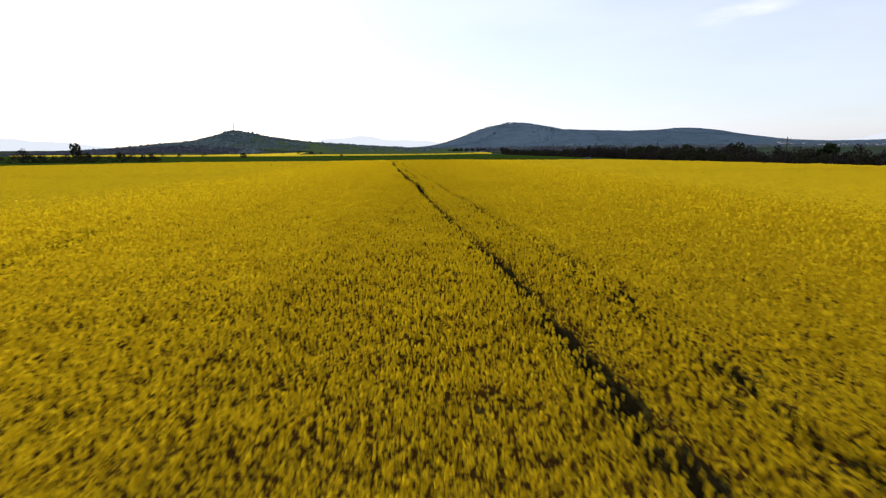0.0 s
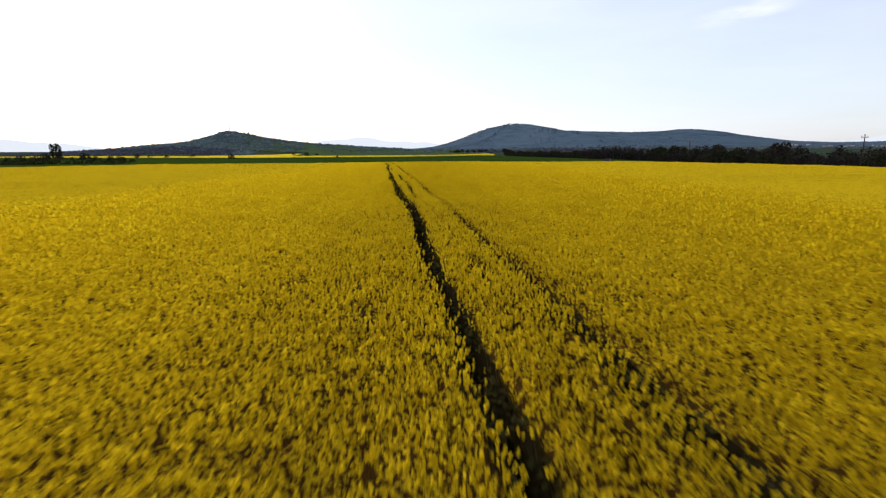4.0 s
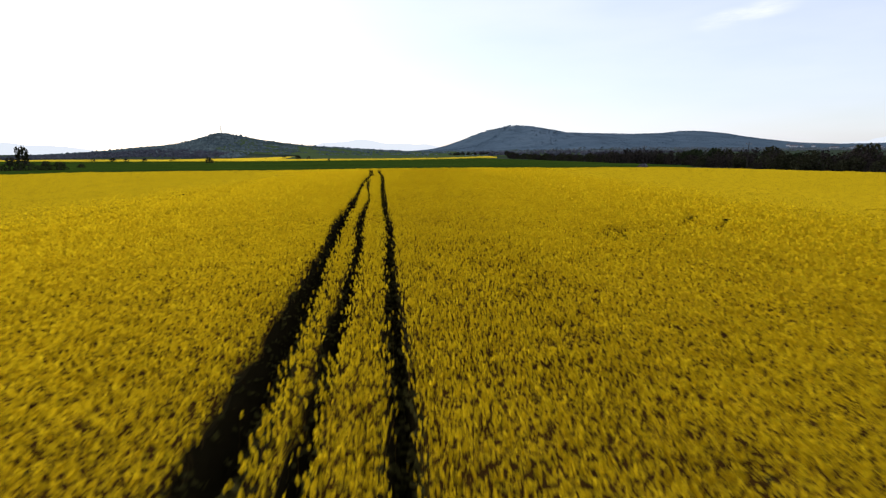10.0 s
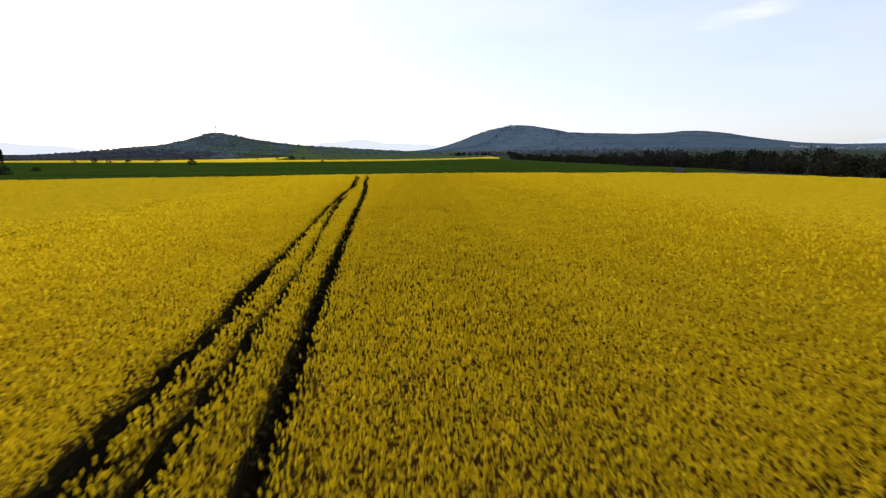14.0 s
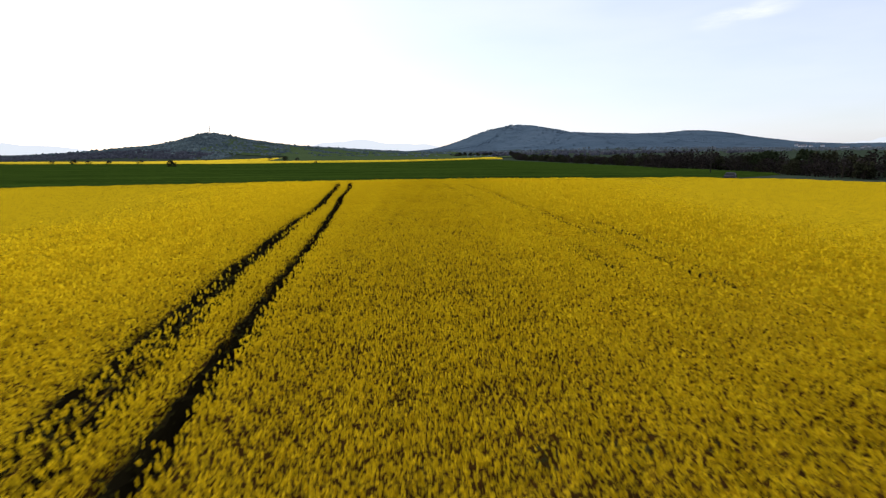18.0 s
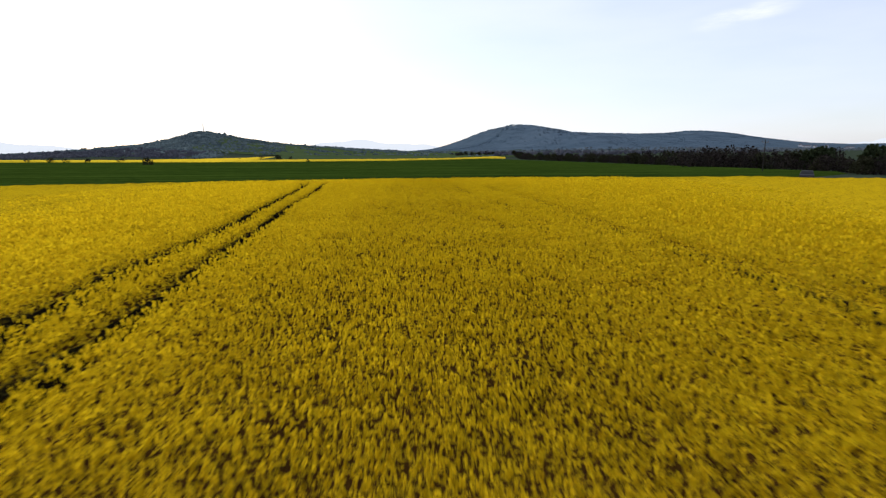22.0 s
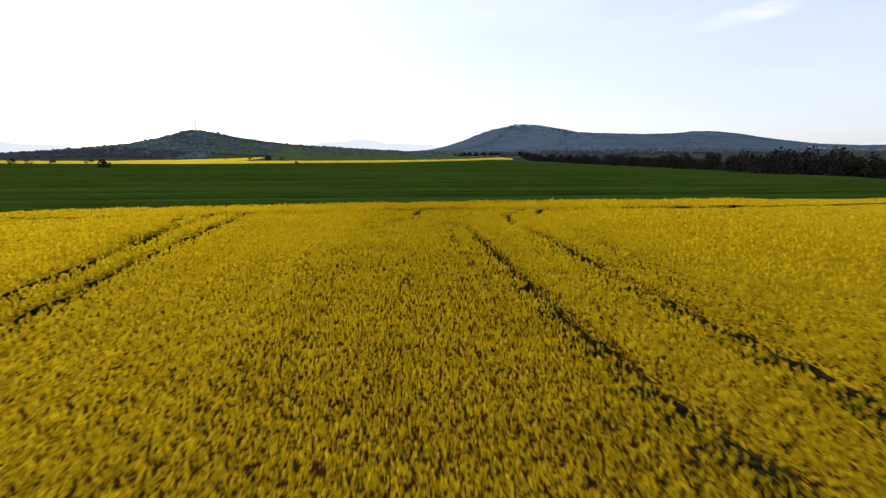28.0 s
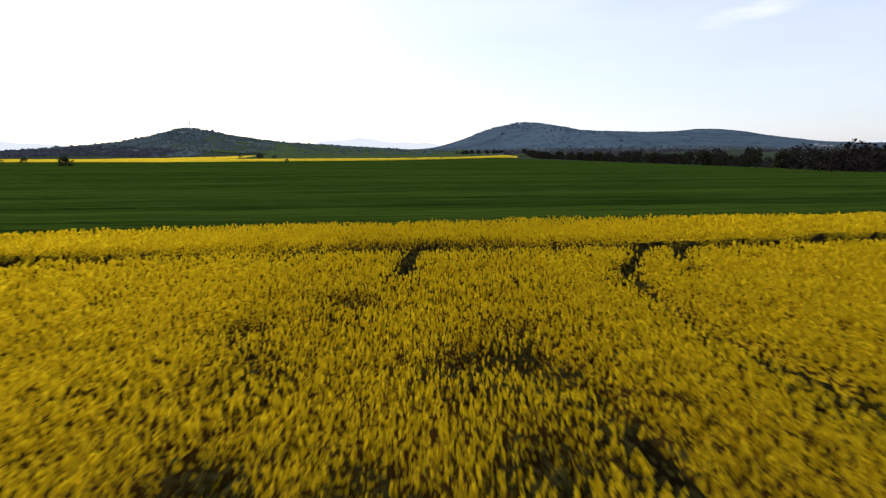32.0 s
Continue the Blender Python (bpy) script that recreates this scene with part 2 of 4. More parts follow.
M_POLE = material("weathered_pole", (0.026, 0.023, 0.02), (0.052, 0.047, 0.04), 4.0, 0.9, 0.3)
M_STEEL = material("galvanised_steel", (0.16, 0.165, 0.17), (0.24, 0.245, 0.25), 8.0, 0.55, 0.05, metal=0.6)
M_MAST = material("grey_painted_steel", (0.42, 0.42, 0.44), (0.56, 0.56, 0.58), 2.0, 0.6, 0)
M_CERAMIC = material("brown_ceramic", (0.12, 0.05, 0.03), (0.18, 0.08, 0.05), 20.0, 0.25, 0)
M_CARPAINT = material("dark_grey_paint", (0.022, 0.023, 0.026), (0.034, 0.035, 0.038), 3.0, 0.6, 0.02, spec=0.06)
M_CARGLASS = material("dark_car_glass", (0.012, 0.014, 0.016), (0.02, 0.022, 0.024), 3.0, 0.4, 0, spec=0.1)
M_RUBBER = material("tyre_rubber", (0.015, 0.015, 0.015), (0.03, 0.03, 0.03), 20.0, 0.85, 0.2)
# The plaster's bluish cast is painted haze before the village.
M_PLASTER = material("hazed_plaster", (0.40, 0.41, 0.44), (0.56, 0.58, 0.62), 0.5, 0.9, 0.1)
M_TILE = material("roof_tile", (0.11, 0.105, 0.115), (0.17, 0.155, 0.165), 0.8, 0.9, 0.2)
M_PANE = material("window_pane", (0.02, 0.025, 0.03), (0.04, 0.045, 0.05), 1.0, 0.1, 0, spec=0.6)


def glow(name, colour, strength):
    m = bpy.data.materials.new(name)
    m.use_nodes = True
    n, l = m.node_tree.nodes, m.node_tree.links
    n.clear()
    out, em = n.new("ShaderNodeOutputMaterial"), n.new("ShaderNodeEmission")
    em.inputs["Color"].default_value = (*colour, 1)
    em.inputs["Strength"].default_value = strength
    l.new(em.outputs["Emission"], out.inputs["Surface"])
    return m


# Haze over the far mountains is emitted by the surface itself, in pale blue.
M_DISTANCE = glow("mountain_haze_glow", (0.84, 0.90, 1.0), 0.97)


# ---------------------------------------------------------------- helpers
def empty(name, m=None):
    ob = new(name)
    ob.empty_display_size = 0.2
    if m is not None:
        ob.matrix_basis = m
    return ob


def part(name, bm, mat, parent=None, label="", smooth=False):
    me = bpy.data.meshes.new(name)
    if smooth:
        for fc in bm.faces:
            fc.smooth = True
    bm.to_mesh(me)
    bm.free()
    me.materials.append(mat)
    ob = new(name, me)
    ob.parent = parent
    if label:
        ob["label"] = label
    return ob


def mesh_of(name, verts, quads, mats, index=None, smooth=False):
    """A mesh object from arrays of vertices and of four-cornered faces."""
    verts = np.asarray(verts, dtype=np.float32)
    quads = np.asarray(quads, dtype=np.int32)
    me = bpy.data.meshes.new(name)
    me.vertices.add(len(verts))
    me.vertices.foreach_set("co", verts.ravel())
    k = quads.shape[1]
    me.loops.add(quads.size)
    me.loops.foreach_set("vertex_index", quads.ravel())
    me.polygons.add(len(quads))
    me.polygons.foreach_set("loop_start", np.arange(0, quads.size, k, dtype=np.int32))
    me.polygons.foreach_set("loop_total", np.full(len(quads), k, dtype=np.int32))
    for mt in mats:
        me.materials.append(mt)
    if index is not None:
        me.polygons.foreach_set("material_index", np.asarray(index, dtype=np.int32))
    me.polygons.foreach_set("use_smooth", np.full(len(quads), bool(smooth)))
    me.update(calc_edges=True)
    return new(name, me)


def grid_quads(nx, ny):
    i, j = np.meshgrid(np.arange(nx - 1), np.arange(ny - 1))
    a = (j * nx + i).ravel()
    return np.stack([a, a + 1, a + nx + 1, a + nx], 1)


def smooth01(a, b, v):
    s = np.clip((v - a) / (b - a), 0, 1)
    return s * s * (3 - 2 * s)


def wave_noise(x, y, scale, seed, octaves=4):
    """Smooth pseudo-random field in about -1..1 from summed rotated sines."""
    rs = np.random.RandomState(seed)
    v = np.zeros(np.broadcast(x, y).shape)
    amp, tot = 1.0, 0.0
    for o in range(octaves):
        for _ in range(4):
            th, ph = rs.uniform(0, 2 * np.pi), rs.uniform(0, 2 * np.pi)
            f = 2 ** o * rs.uniform(0.7, 1.3) / scale
            v = v + amp * np.sin((x * np.cos(th) + y * np.sin(th)) * f * 2 * np.pi + ph)
            tot += amp * 0.5
        amp *= 0.55
    return v / tot


def tube(bm, a, b, r0, r1, sides=6):
    a, b = Vector(a), Vector(b)
    q = (b - a).to_track_quat("Z", "Y")
    ring = []
    for p, r in ((a, r0), (b, r1)):
        ring.append([bm.verts.new(p + q @ Vector((r * math.cos(2 * math.pi * i / sides), r * math.sin(2 * math.pi * i / sides), 0))) for i in range(sides)])
    for i in range(sides):
        j = (i + 1) % sides
        bm.faces.new((ring[0][i], ring[0][j], ring[1][j], ring[1][i]))
    bm.faces.new(ring[1])
    bm.faces.new(ring[0][::-1])


def box(bm, cx, cy, cz, sx, sy, sz, bevel=0.0):
    made = bmesh.ops.create_cube(bm, size=1.0, matrix=Matrix.Translation((cx, cy, cz)) @ Matrix.Diagonal((sx, sy, sz, 1)))
    if bevel:
        edges = list({e for v in made["verts"] for e in v.link_edges})
        bmesh.ops.bevel(bm, geom=edges, offset=bevel, segments=2, affect="EDGES")


# ---------------------------------------------------------------- the lie of the land
def land(x, y):
    """Height of the ground: a plain with a low scrub hill and a long wooded ridge behind."""
    x, y = np.asarray(x, float), np.asarray(y, float)
    s = x + 212.0
    wide = np.where(s < 0, 96.0, 160.0)
    side = 19.0 * np.exp(-(np.abs(s) / wide) ** 1.6) + 8.5 * np.exp(-(np.sqrt(s * s + 90.0) - 9.5) / 24.0)
    v = y - 815.0
    deep = np.where(v < 0, np.exp(-(v / 175.0) ** 2), np.exp(-(v / 260.0) ** 2))
    side = side + 5.5 * smooth01(-396, -374, x) * (1 - smooth01(-335, -235, x))
    h = side * deep
    a = (x - 410) * 0.895 + (y - 1600) * 0.446
    b = -(x - 410) * 0.446 + (y - 1600) * 0.895
    crest = 58 + 17 * np.exp(-((a + 14) / 66) ** 2) + 19 * np.exp(-((a - 895) / 112) ** 2) + 5 * np.exp(-((a - 680) / 150) ** 2)
    crest = crest * np.where(a < -20, np.exp(-(np.abs(np.minimum(a + 20, 0)) / 100.0) ** 1.35), 1.0)
    crest = crest * np.where(a > 960, np.exp(-((a - 960) / 300.0) ** 2), 1.0)
    h = h + crest * np.exp(-(b / np.where(b < 0, 330.0, 300.0)) ** 2)
    h = h + 26 * np.exp(-((x - 1950) / 480) ** 2 - ((y - 1600) / 320) ** 2)
    h = h + 5.0 * smooth01(480, 800, y) * smooth01(-420, -170, x) + 7.0 * smooth01(800, 1500, y)
    far = smooth01(500, 800, y)
    h = h + far * 1.6 * wave_noise(x, y, 140.0, 5)
    return h


gx = np.concatenate([np.arange(-4800, -900, 150), np.arange(-900, -520, 40), np.arange(-520, 560, 12), np.arange(560, 2200, 40), np.arange(2200, 4900, 150)])
gy = np.concatenate([np.arange(-1500, -100, 100), np.arange(-100, 420, 26), np.arange(420, 1100, 11), np.arange(1100, 2400, 36), np.arange(2400, 4900, 150)])
GX, GY = np.meshgrid(gx, gy)
GCX, GCY = (GX[:-1, :-1] + GX[1:, 1:]) / 2, (GY[:-1, :-1] + GY[1:, 1:]) / 2
GCZ = land(GCX, GCY)
# Ridge and hill faces take the haze-tinted wood and scrub colours too.
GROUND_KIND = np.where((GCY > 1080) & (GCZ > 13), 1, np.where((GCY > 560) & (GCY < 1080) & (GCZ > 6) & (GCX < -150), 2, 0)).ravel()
ground = mesh_of("ground", np.stack([GX.ravel(), GY.ravel(), land(GX, GY).ravel()], 1), grid_quads(len(gx), len(gy)), [M_GROUND, M_HAZED_WOOD, M_HAZED_SCRUB], GROUND_KIND, smooth=True)
tagged(ground, "flat dry meadow plain rising into hills", "ground", kind="structure")


# ---------------------------------------------------------------- the rapeseed field
EDGE_X = [-140, -110, -80, -57, -30, -10, 0, 40, 62, 67, 78, 84, 100]
EDGE_Y = [80, 100, 122, 147, 163, 168.6, 169.2, 170.2, 167.4, 152, 110, 60, -60]


def edge_y(x):
    return np.interp(x, EDGE_X, EDGE_Y)


def line_gap(d, half, soft=0.06):
    return 1.0 - smooth01(half - soft, half + soft, np.abs(d))


def lat_of(x, y):
    """Distance from the flight line over the field."""
    return np.abs(x - (-2.6 + 0.0915 * y))


SHOOTS = 170.0        # flowering shoots to the square metre
LEAFINESS = 0.60      # petal area over ground area, before the petals are drawn out upwards
CANOPY_DROP = 0.42    # from the tips down to the leafy storey

LOOPS = [
    [(9.9, 63.1), (10.5, 63.8), (11.0, 64.3), (11.7, 64.7), (12.5, 65.0), (13.0, 65.1), (14.0, 65.6), (15.4, 66.3), (16.4, 67.5), (17.1, 68.7)],
    [(10.4, 62.9), (10.9, 63.5), (11.2, 63.9)],
    [(10.8, 61.2), (11.8, 62.2), (12.8, 63.2), (13.5, 63.7), (14.1, 63.8), (15.2, 64.2), (16.2, 64.9), (17.2, 66.2), (18.0, 67.4)],
    [(11.3, 158.9), (11.5, 160.4), (11.9, 161.9), (13.1, 162.9), (14.4, 162.8)],
    [(16.2, 154.5), (16.5, 156.8), (16.9, 158.6), (17.5, 159.8), (18.8, 161.5), (20.4, 162.4)],
    [(18.9, 158.6), (19.3, 160.1), (20.0, 161.6), (21.2, 162.5)],
]

# The wheel tracks along the field: (y, middle, half width) knots of each lane.
LANES = [
    [(-4, 0.15, 0.10), (5, 0.14, 0.09), (11, 0.24, 0.11), (17, 0.15, 0.07), (24, 0.02, 0.08), (28, 0.02, 0.11), (33, 0.02, 0.15), (36, 0.17, 0.18),
     (40, 0.20, 0.19), (43, 0.23, 0.25), (46, 0.16, 0.25), (50, -0.02, 0.25), (56, 0.04, 0.23), (60, -0.02, 0.18), (63, -0.02, 0.14), (66, -0.10, 0.25),
     (72, -0.12, 0.23), (75, 0.08, 0.22), (79, -0.05, 0.22), (84, 0.02, 0.10), (92, -0.08, 0.12), (104, -0.05, 0.17), (112, 0.10, 0.20), (120, 0.50, 0.25),
     (127, 0.42, 0.25), (134, 0.16, 0.27), (142, 0.06, 0.28), (146, -0.02, 0.28), (150, -0.32, 0.28), (154, -0.72, 0.27), (157, -0.88, 0.22), (160, -0.80, 0.18), (161, -0.80, 0.14)],
    [(18, 1.00, -0.06), (26, 1.02, 0.03), (34, 1.05, 0.035), (42, 0.92, 0.02), (46, 0.84, 0.03), (50, 0.82, 0.07), (58, 0.95, 0.09), (62, 0.98, 0.09), (65, 0.86, 0.11),
     (70, 0.78, 0.12), (76, 0.92, 0.09), (82, 0.95, 0.06), (88, 0.72, 0.06), (94, 0.54, 0.09), (104, 0.45, 0.11), (112, 0.66, 0.03), (118, 0.60, -0.06)],
    [(-4, 2.00, 0.02), (8, 2.00, 0.07), (14, 1.95, 0.06), (18, 1.95, 0.08), (24, 1.92, 0.09), (30, 1.92, 0.11), (48, 1.92, 0.09), (60, 1.97, 0.09), (66, 2.06, 0.10),
     (74, 1.95, 0.12), (84, 1.94, 0.15), (92, 1.94, 0.16), (108, 2.04, 0.18), (116, 2.00, 0.18), (124, 1.85, 0.19), (130, 1.56, 0.20), (138, 1.58, 0.20), (142, 1.66, 0.19), (146, 1.48, 0.20), (150, 1.36, 0.20), (152, 1.16, 0.19), (155, 1.05, 0.17), (160, 0.95, 0.12), (161, 0.95, 0.08)],
    [(150, -1.3, -0.05), (151.5, -1.33, 0.12), (154.5, -1.3, 0.14), (157, -1.7, 0.05), (160, -2.4, 0.12), (161, -2.5, 0.05)],
    [(155.9, 1.9, -0.05), (156.5, 2.07, 0.20), (157.4, 2.84, 0.16), (157.8, 3.2, -0.03)],
    [(96, 13.3, -0.05), (99, 13.4, 0.08), (101, 13.45, 0.12), (105, 13.3, 0.05), (110, 13.3, -0.04), (116, 13.35, -0.04), (124, 13.6, 0.09), (132, 13.6, 0.13), (138, 13.3, 0.12), (146, 13.26, 0.12), (152, 13.4, 0.11), (153.5, 13.4, -0.06)],
    [(138, 12.4, -0.06), (143, 12.2, 0.02), (151, 12.25, 0.03), (155, 12.0, 0.02), (157, 11.9, -0.06)],
    [(92, 15.6, -0.03), (104, 15.8, 0.20), (112, 15.8, 0.23), (118, 15.85, 0.22), (124, 16.0, 0.21), (136, 16.3, 0.19), (142, 16.1, 0.20), (150, 16.15, 0.22), (155, 16.2, 0.09)],
    [(98, 17.7, -0.05), (103, 17.6, 0.13), (106, 17.35, 0.13), (112, 17.6, 0.05), (134, 17.6, -0.03), (143, 17.75, 0.09), (150, 18.1, 0.08), (155, 18.5, -0.04)],
    [(-20, -12.2, 0.10), (14, -12.5, 0.11), (20, -13.0, 0.05), (24, -13.1, -0.06)],
    [(36, -4.4, -0.06), (42, -4.4, 0.03), (45, -4.4, 0.02), (49, -4.4, -0.06)],
    [(54, -13.4, -0.06), (70, -13.6, 0.02), (100, -13.6, 0.03), (122, -13.6, -0.06)],
    [(58, -9.2, -0.06), (76, -9.4, 0.05), (86, -10.2, 0.05), (98, -12.4, -0.06)],
]
# Thin places where the crop has been trodden or has failed: (x, y, reach).
THIN = [(10.0, 157.0, 0.55), (10.6, 156.6, 0.45), (8.6, 155.3, 0.50), (9.2, 153.7, 0.40), (10.7, 150.8, 0.45), (9.3, 151.1, 0.55), (12.9, 154.5, 0.45), (12.1, 153.5, 0.62),
        (13.2, 152.8, 0.5), (12.8, 153.2, 0.55), (12.4, 151.0, 0.5), (11.5, 159.6, 0.36), (11.5, 159.2, 0.3), (17.0, 158.9, 0.5), (17.2, 159.4, 0.4), (19.2, 159.6, 0.42), (12.7, 162.7, 0.6), (13.6, 162.7, 0.5)]


def gaps(x, y, more=0.0):
    """How far the crop is pressed down: 0 standing crop, 1 bare wheel track."""
    ragged = 0.045 * wave_noise(x, y, 1.1, 13, 3)
    patchy = wave_noise(y, 0.6 * x, 4.2, 12, 3)
    more = more + np.zeros(np.shape(x))
    g = np.zeros(np.shape(x))
    for lane in LANES:
        ys, mid, half = (np.array(c, float) for c in zip(*lane))
        near = (x > mid.min() - 1.2) & (x < mid.max() + 1.2) & (y > ys[0]) & (y < ys[-1])
        if not near.any():
            continue
        yy = y[near]
        h = np.interp(yy, ys, half)
        thin = np.clip((0.13 - h) / 0.10, 0, 1)
        h = h + (0.055 * patchy[near] - 0.01) * thin
        gg = line_gap(x[near] - np.interp(yy, ys, mid), h + (more[near] + ragged[near]) * smooth01(-0.01, 0.10, h))
        g[near] = np.maximum(g[near], gg * smooth01(-0.02, 0.05, h))
    # a row of survivors between the wheel marks where the first track is broad
    row = (y > 39) & (y < 51) & (np.abs(x - 0.06) < 0.09)
    g = np.where(row, g * (1 - 0.55 * smooth01(-0.3, 0.5, patchy)), g)
    hy = np.interp(x, [-12, -2, 3, 9.5, 12, 15, 20, 24, 30, 60], [162.2, 162.5, 162.7, 163.2, 163.25, 163.0, 162.85, 163.0, 163.3, 164.4]) + 0.1 * wave_noise(x, 0 * x, 9.0, 14, 3)
    broad = np.interp(x, [-14, -3.5, -1.5, 2, 5, 8, 10, 11.3, 14.4, 15.5, 17, 20, 26, 34, 40], [0.20, 0.35, 1.05, 1.0, 0.98, 0.92, 0.92, 1.2, 1.15, 0.85, 0.95, 1.05, 1.0, 0.75, 0.40])
    hw = (broad + 0.10 * wave_noise(x, 0 * x, 3.0, 15, 2)) * smooth01(-30, -14, x) * (1 - smooth01(40, 60, x))
    shallow = 0.9 - 0.6 * smooth01(34, 40, x) - 0.6 * (1 - smooth01(-12, -6, x))
    g = np.maximum(g, line_gap(y - hy, hw + more + ragged, 0.14) * (hw > 0.03) * shallow)
    for lane, pts in enumerate(LOOPS):
        near = (x > min(p[0] for p in pts) - 1) & (x < max(p[0] for p in pts) + 1) & (y > min(p[1] for p in pts) - 1) & (y < max(p[1] for p in pts) + 1)
        if not near.any():
            continue
        xx, yy = x[near], y[near]
        d = np.full(xx.shape, 9.0)
        for (ax, ay), (bx, by) in zip(pts[:-1], pts[1:]):
            ux, uy = bx - ax, by - ay
            t = np.clip(((xx - ax) * ux + (yy - ay) * uy) / (ux * ux + uy * uy), 0, 1)
            d = np.minimum(d, np.hypot(xx - ax - t * ux, yy - ay - t * uy))
        g[near] = np.maximum(g[near], line_gap(d, (0.14 if lane < 2 else 0.04 if lane == 2 else 0.20 if lane == 3 else 0.10) + more[near] * (0.6 if lane < 3 else 0.8) + (0.7 if lane < 2 else 1.3) * ragged[near]))
    for hx, hy, hr in THIN:
        g = np.maximum(g, 0.22 * line_gap(np.hypot(x - hx, y - hy), hr * 0.95 + 4 * ragged, 0.25))
    # thin places
    thin = wave_noise(x, y, 5.5, 16, 4)
    return np.maximum(g, 0.11 * smooth01(1.0, 1.3, thin) * (1 - smooth01(4, 9, lat_of(x, y))))


def crop_top(x, y):
    """Height of the flowering tips."""
    return 1.22 - 0.43 * smooth01(146, 169, y) + 0.05 * wave_noise(x, y, 2.6, 21, 3) + 0.05 * wave_noise(x, y, 14.0, 22, 2) + 0.028 * wave_noise(x, 0.06 * y, 2.4, 23, 2)


def canopy_columns():
    lines = list(np.arange(-140, -30, 1.2)) + list(np.arange(-30, 36, 0.42)) + list(np.arange(36, 100, 1.2))
    for a, b, step in ((-0.6, 2.5, 0.09), (9.4, 18.0, 0.21), (11.5, 14.0, 0.13), (15.4, 18.6, 0.14), (-13.9, -12.0, 0.16)):
        lines += list(np.arange(a, b, step))
    return np.unique(np.round(lines, 2))


cx = canopy_columns()
cy = np.concatenate([np.arange(-60, 0, 1.5), np.arange(0, 59.5, 0.52), np.arange(59.5, 69.5, 0.26), np.arange(69.5, 150, 0.52), np.arange(150, 171.8, 0.25)])
CX, CY = np.meshgrid(cx, cy)
rs = np.random.RandomState(3)
JX = CX + rs.uniform(-0.03, 0.03, CX.shape)
JY = CY + rs.uniform(-0.12, 0.12, CX.shape)
lat = lat_of(JX, JY) + 20 * smooth01(-2, -7, JY)
open_field = smooth01(2.5, 20, lat)
gap = gaps(JX, JY)
CZ = crop_top(JX, JY) - CANOPY_DROP + (CANOPY_DROP - 0.19) * open_field + rs.uniform(-0.10, 0.10, CX.shape) * (1 - 0.6 * open_field)
deep_gap = gap ** 0.35
CZ = CZ * (1 - deep_gap) + deep_gap * (0.05 + 0.05 * rs.uniform(0, 1, CX.shape))
bloom = (0.36 + 0.52 * smooth01(2.5, 16, lat)) * (1 - smooth01(0.0, 0.35, gap))
JY0 = JY
limit = edge_y(JX)
keep = JY < limit
border = ~keep
border[0, :] = border[:, 0] = border[:, -1] = True
JY = np.minimum(JY, limit)
CZ = np.where(border, 0.03, CZ)
quads = grid_quads(len(cx), len(cy))
quads = quads[keep.ravel()[quads].any(axis=1)]
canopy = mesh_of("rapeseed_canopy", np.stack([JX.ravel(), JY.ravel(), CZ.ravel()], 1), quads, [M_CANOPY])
att = canopy.data.attributes.new("bloom", "FLOAT", "POINT")
att.data.foreach_set("value", bloom.ravel().astype(np.float32))
# The extra reach carries the painted track shade up the side walls.
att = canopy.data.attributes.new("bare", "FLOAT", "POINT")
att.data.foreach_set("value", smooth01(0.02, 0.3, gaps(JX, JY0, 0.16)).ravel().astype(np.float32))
tagged(canopy, "leafy understorey of the flowering rapeseed field, brown with painted shade", "crop", kind="stuff")


def raceme(rs, count, stem):
    """One flowering shoot: a close spindle of blossoms round a thin stem, tip at z = 0; the blossoms are scaled apart from the spindle."""
    mid, arm, mi = [], [], []
    if stem:
        th = rs.uniform(0, 3.1)
        dx, dy = 0.006 * math.cos(th), 0.006 * math.sin(th)
        mid.append([(0, 0, 0)] * 3)
        arm.append([(-dx, -dy, -0.55), (dx, dy, -0.55), (0, 0, -0.06)])
        mi.append(1)
    for i in range(count):
        u = (i + rs.uniform(0.1, 0.9)) / count
        z = -0.020 - 0.080 * u
        r = 0.002 + 0.008 * math.sin(min(1.0, u * 1.1 + 0.12) * 2.7)
        th = i * 2.4 + rs.uniform(-0.5, 0.5)
        turn = Euler((rs.uniform(0.7, 1.9), rs.uniform(-0.4, 0.4), th + rs.uniform(0.7, 2.4)), "XYZ").to_matrix()
        spin = rs.uniform(0, 2.1)
        mid.append([(r * math.cos(th), r * math.sin(th), z)] * 3)
        arm.append([tuple((turn @ Vector((rs.uniform(0.8, 1.2) * math.cos(spin + k * 2.094), rs.uniform(0.8, 1.2) * math.sin(spin + k * 2.094), 0))) * Vector((0.9, 0.9, 1.4))) for k in range(3)])
        mi.append(0)
    return np.array(mid), np.array(arm), np.array(mi)


def spots(x, y):
    """Small holes in the bloom where dark leaves show."""
    return smooth01(0.88, 1.04, wave_noise(x, y, 1.5, 33, 3) + 0.25 * wave_noise(x, y, 9.0, 34, 2))


REACH = np.linspace(0, 28, 400)
THICK = SHOOTS * np.where(REACH < 3.5, 1.0, np.where(REACH < 9, 1.0 - 0.38 * smooth01(3.5, 9, REACH), 0.62 * (9.0 / np.maximum(REACH, 1.0)) ** 1.15))


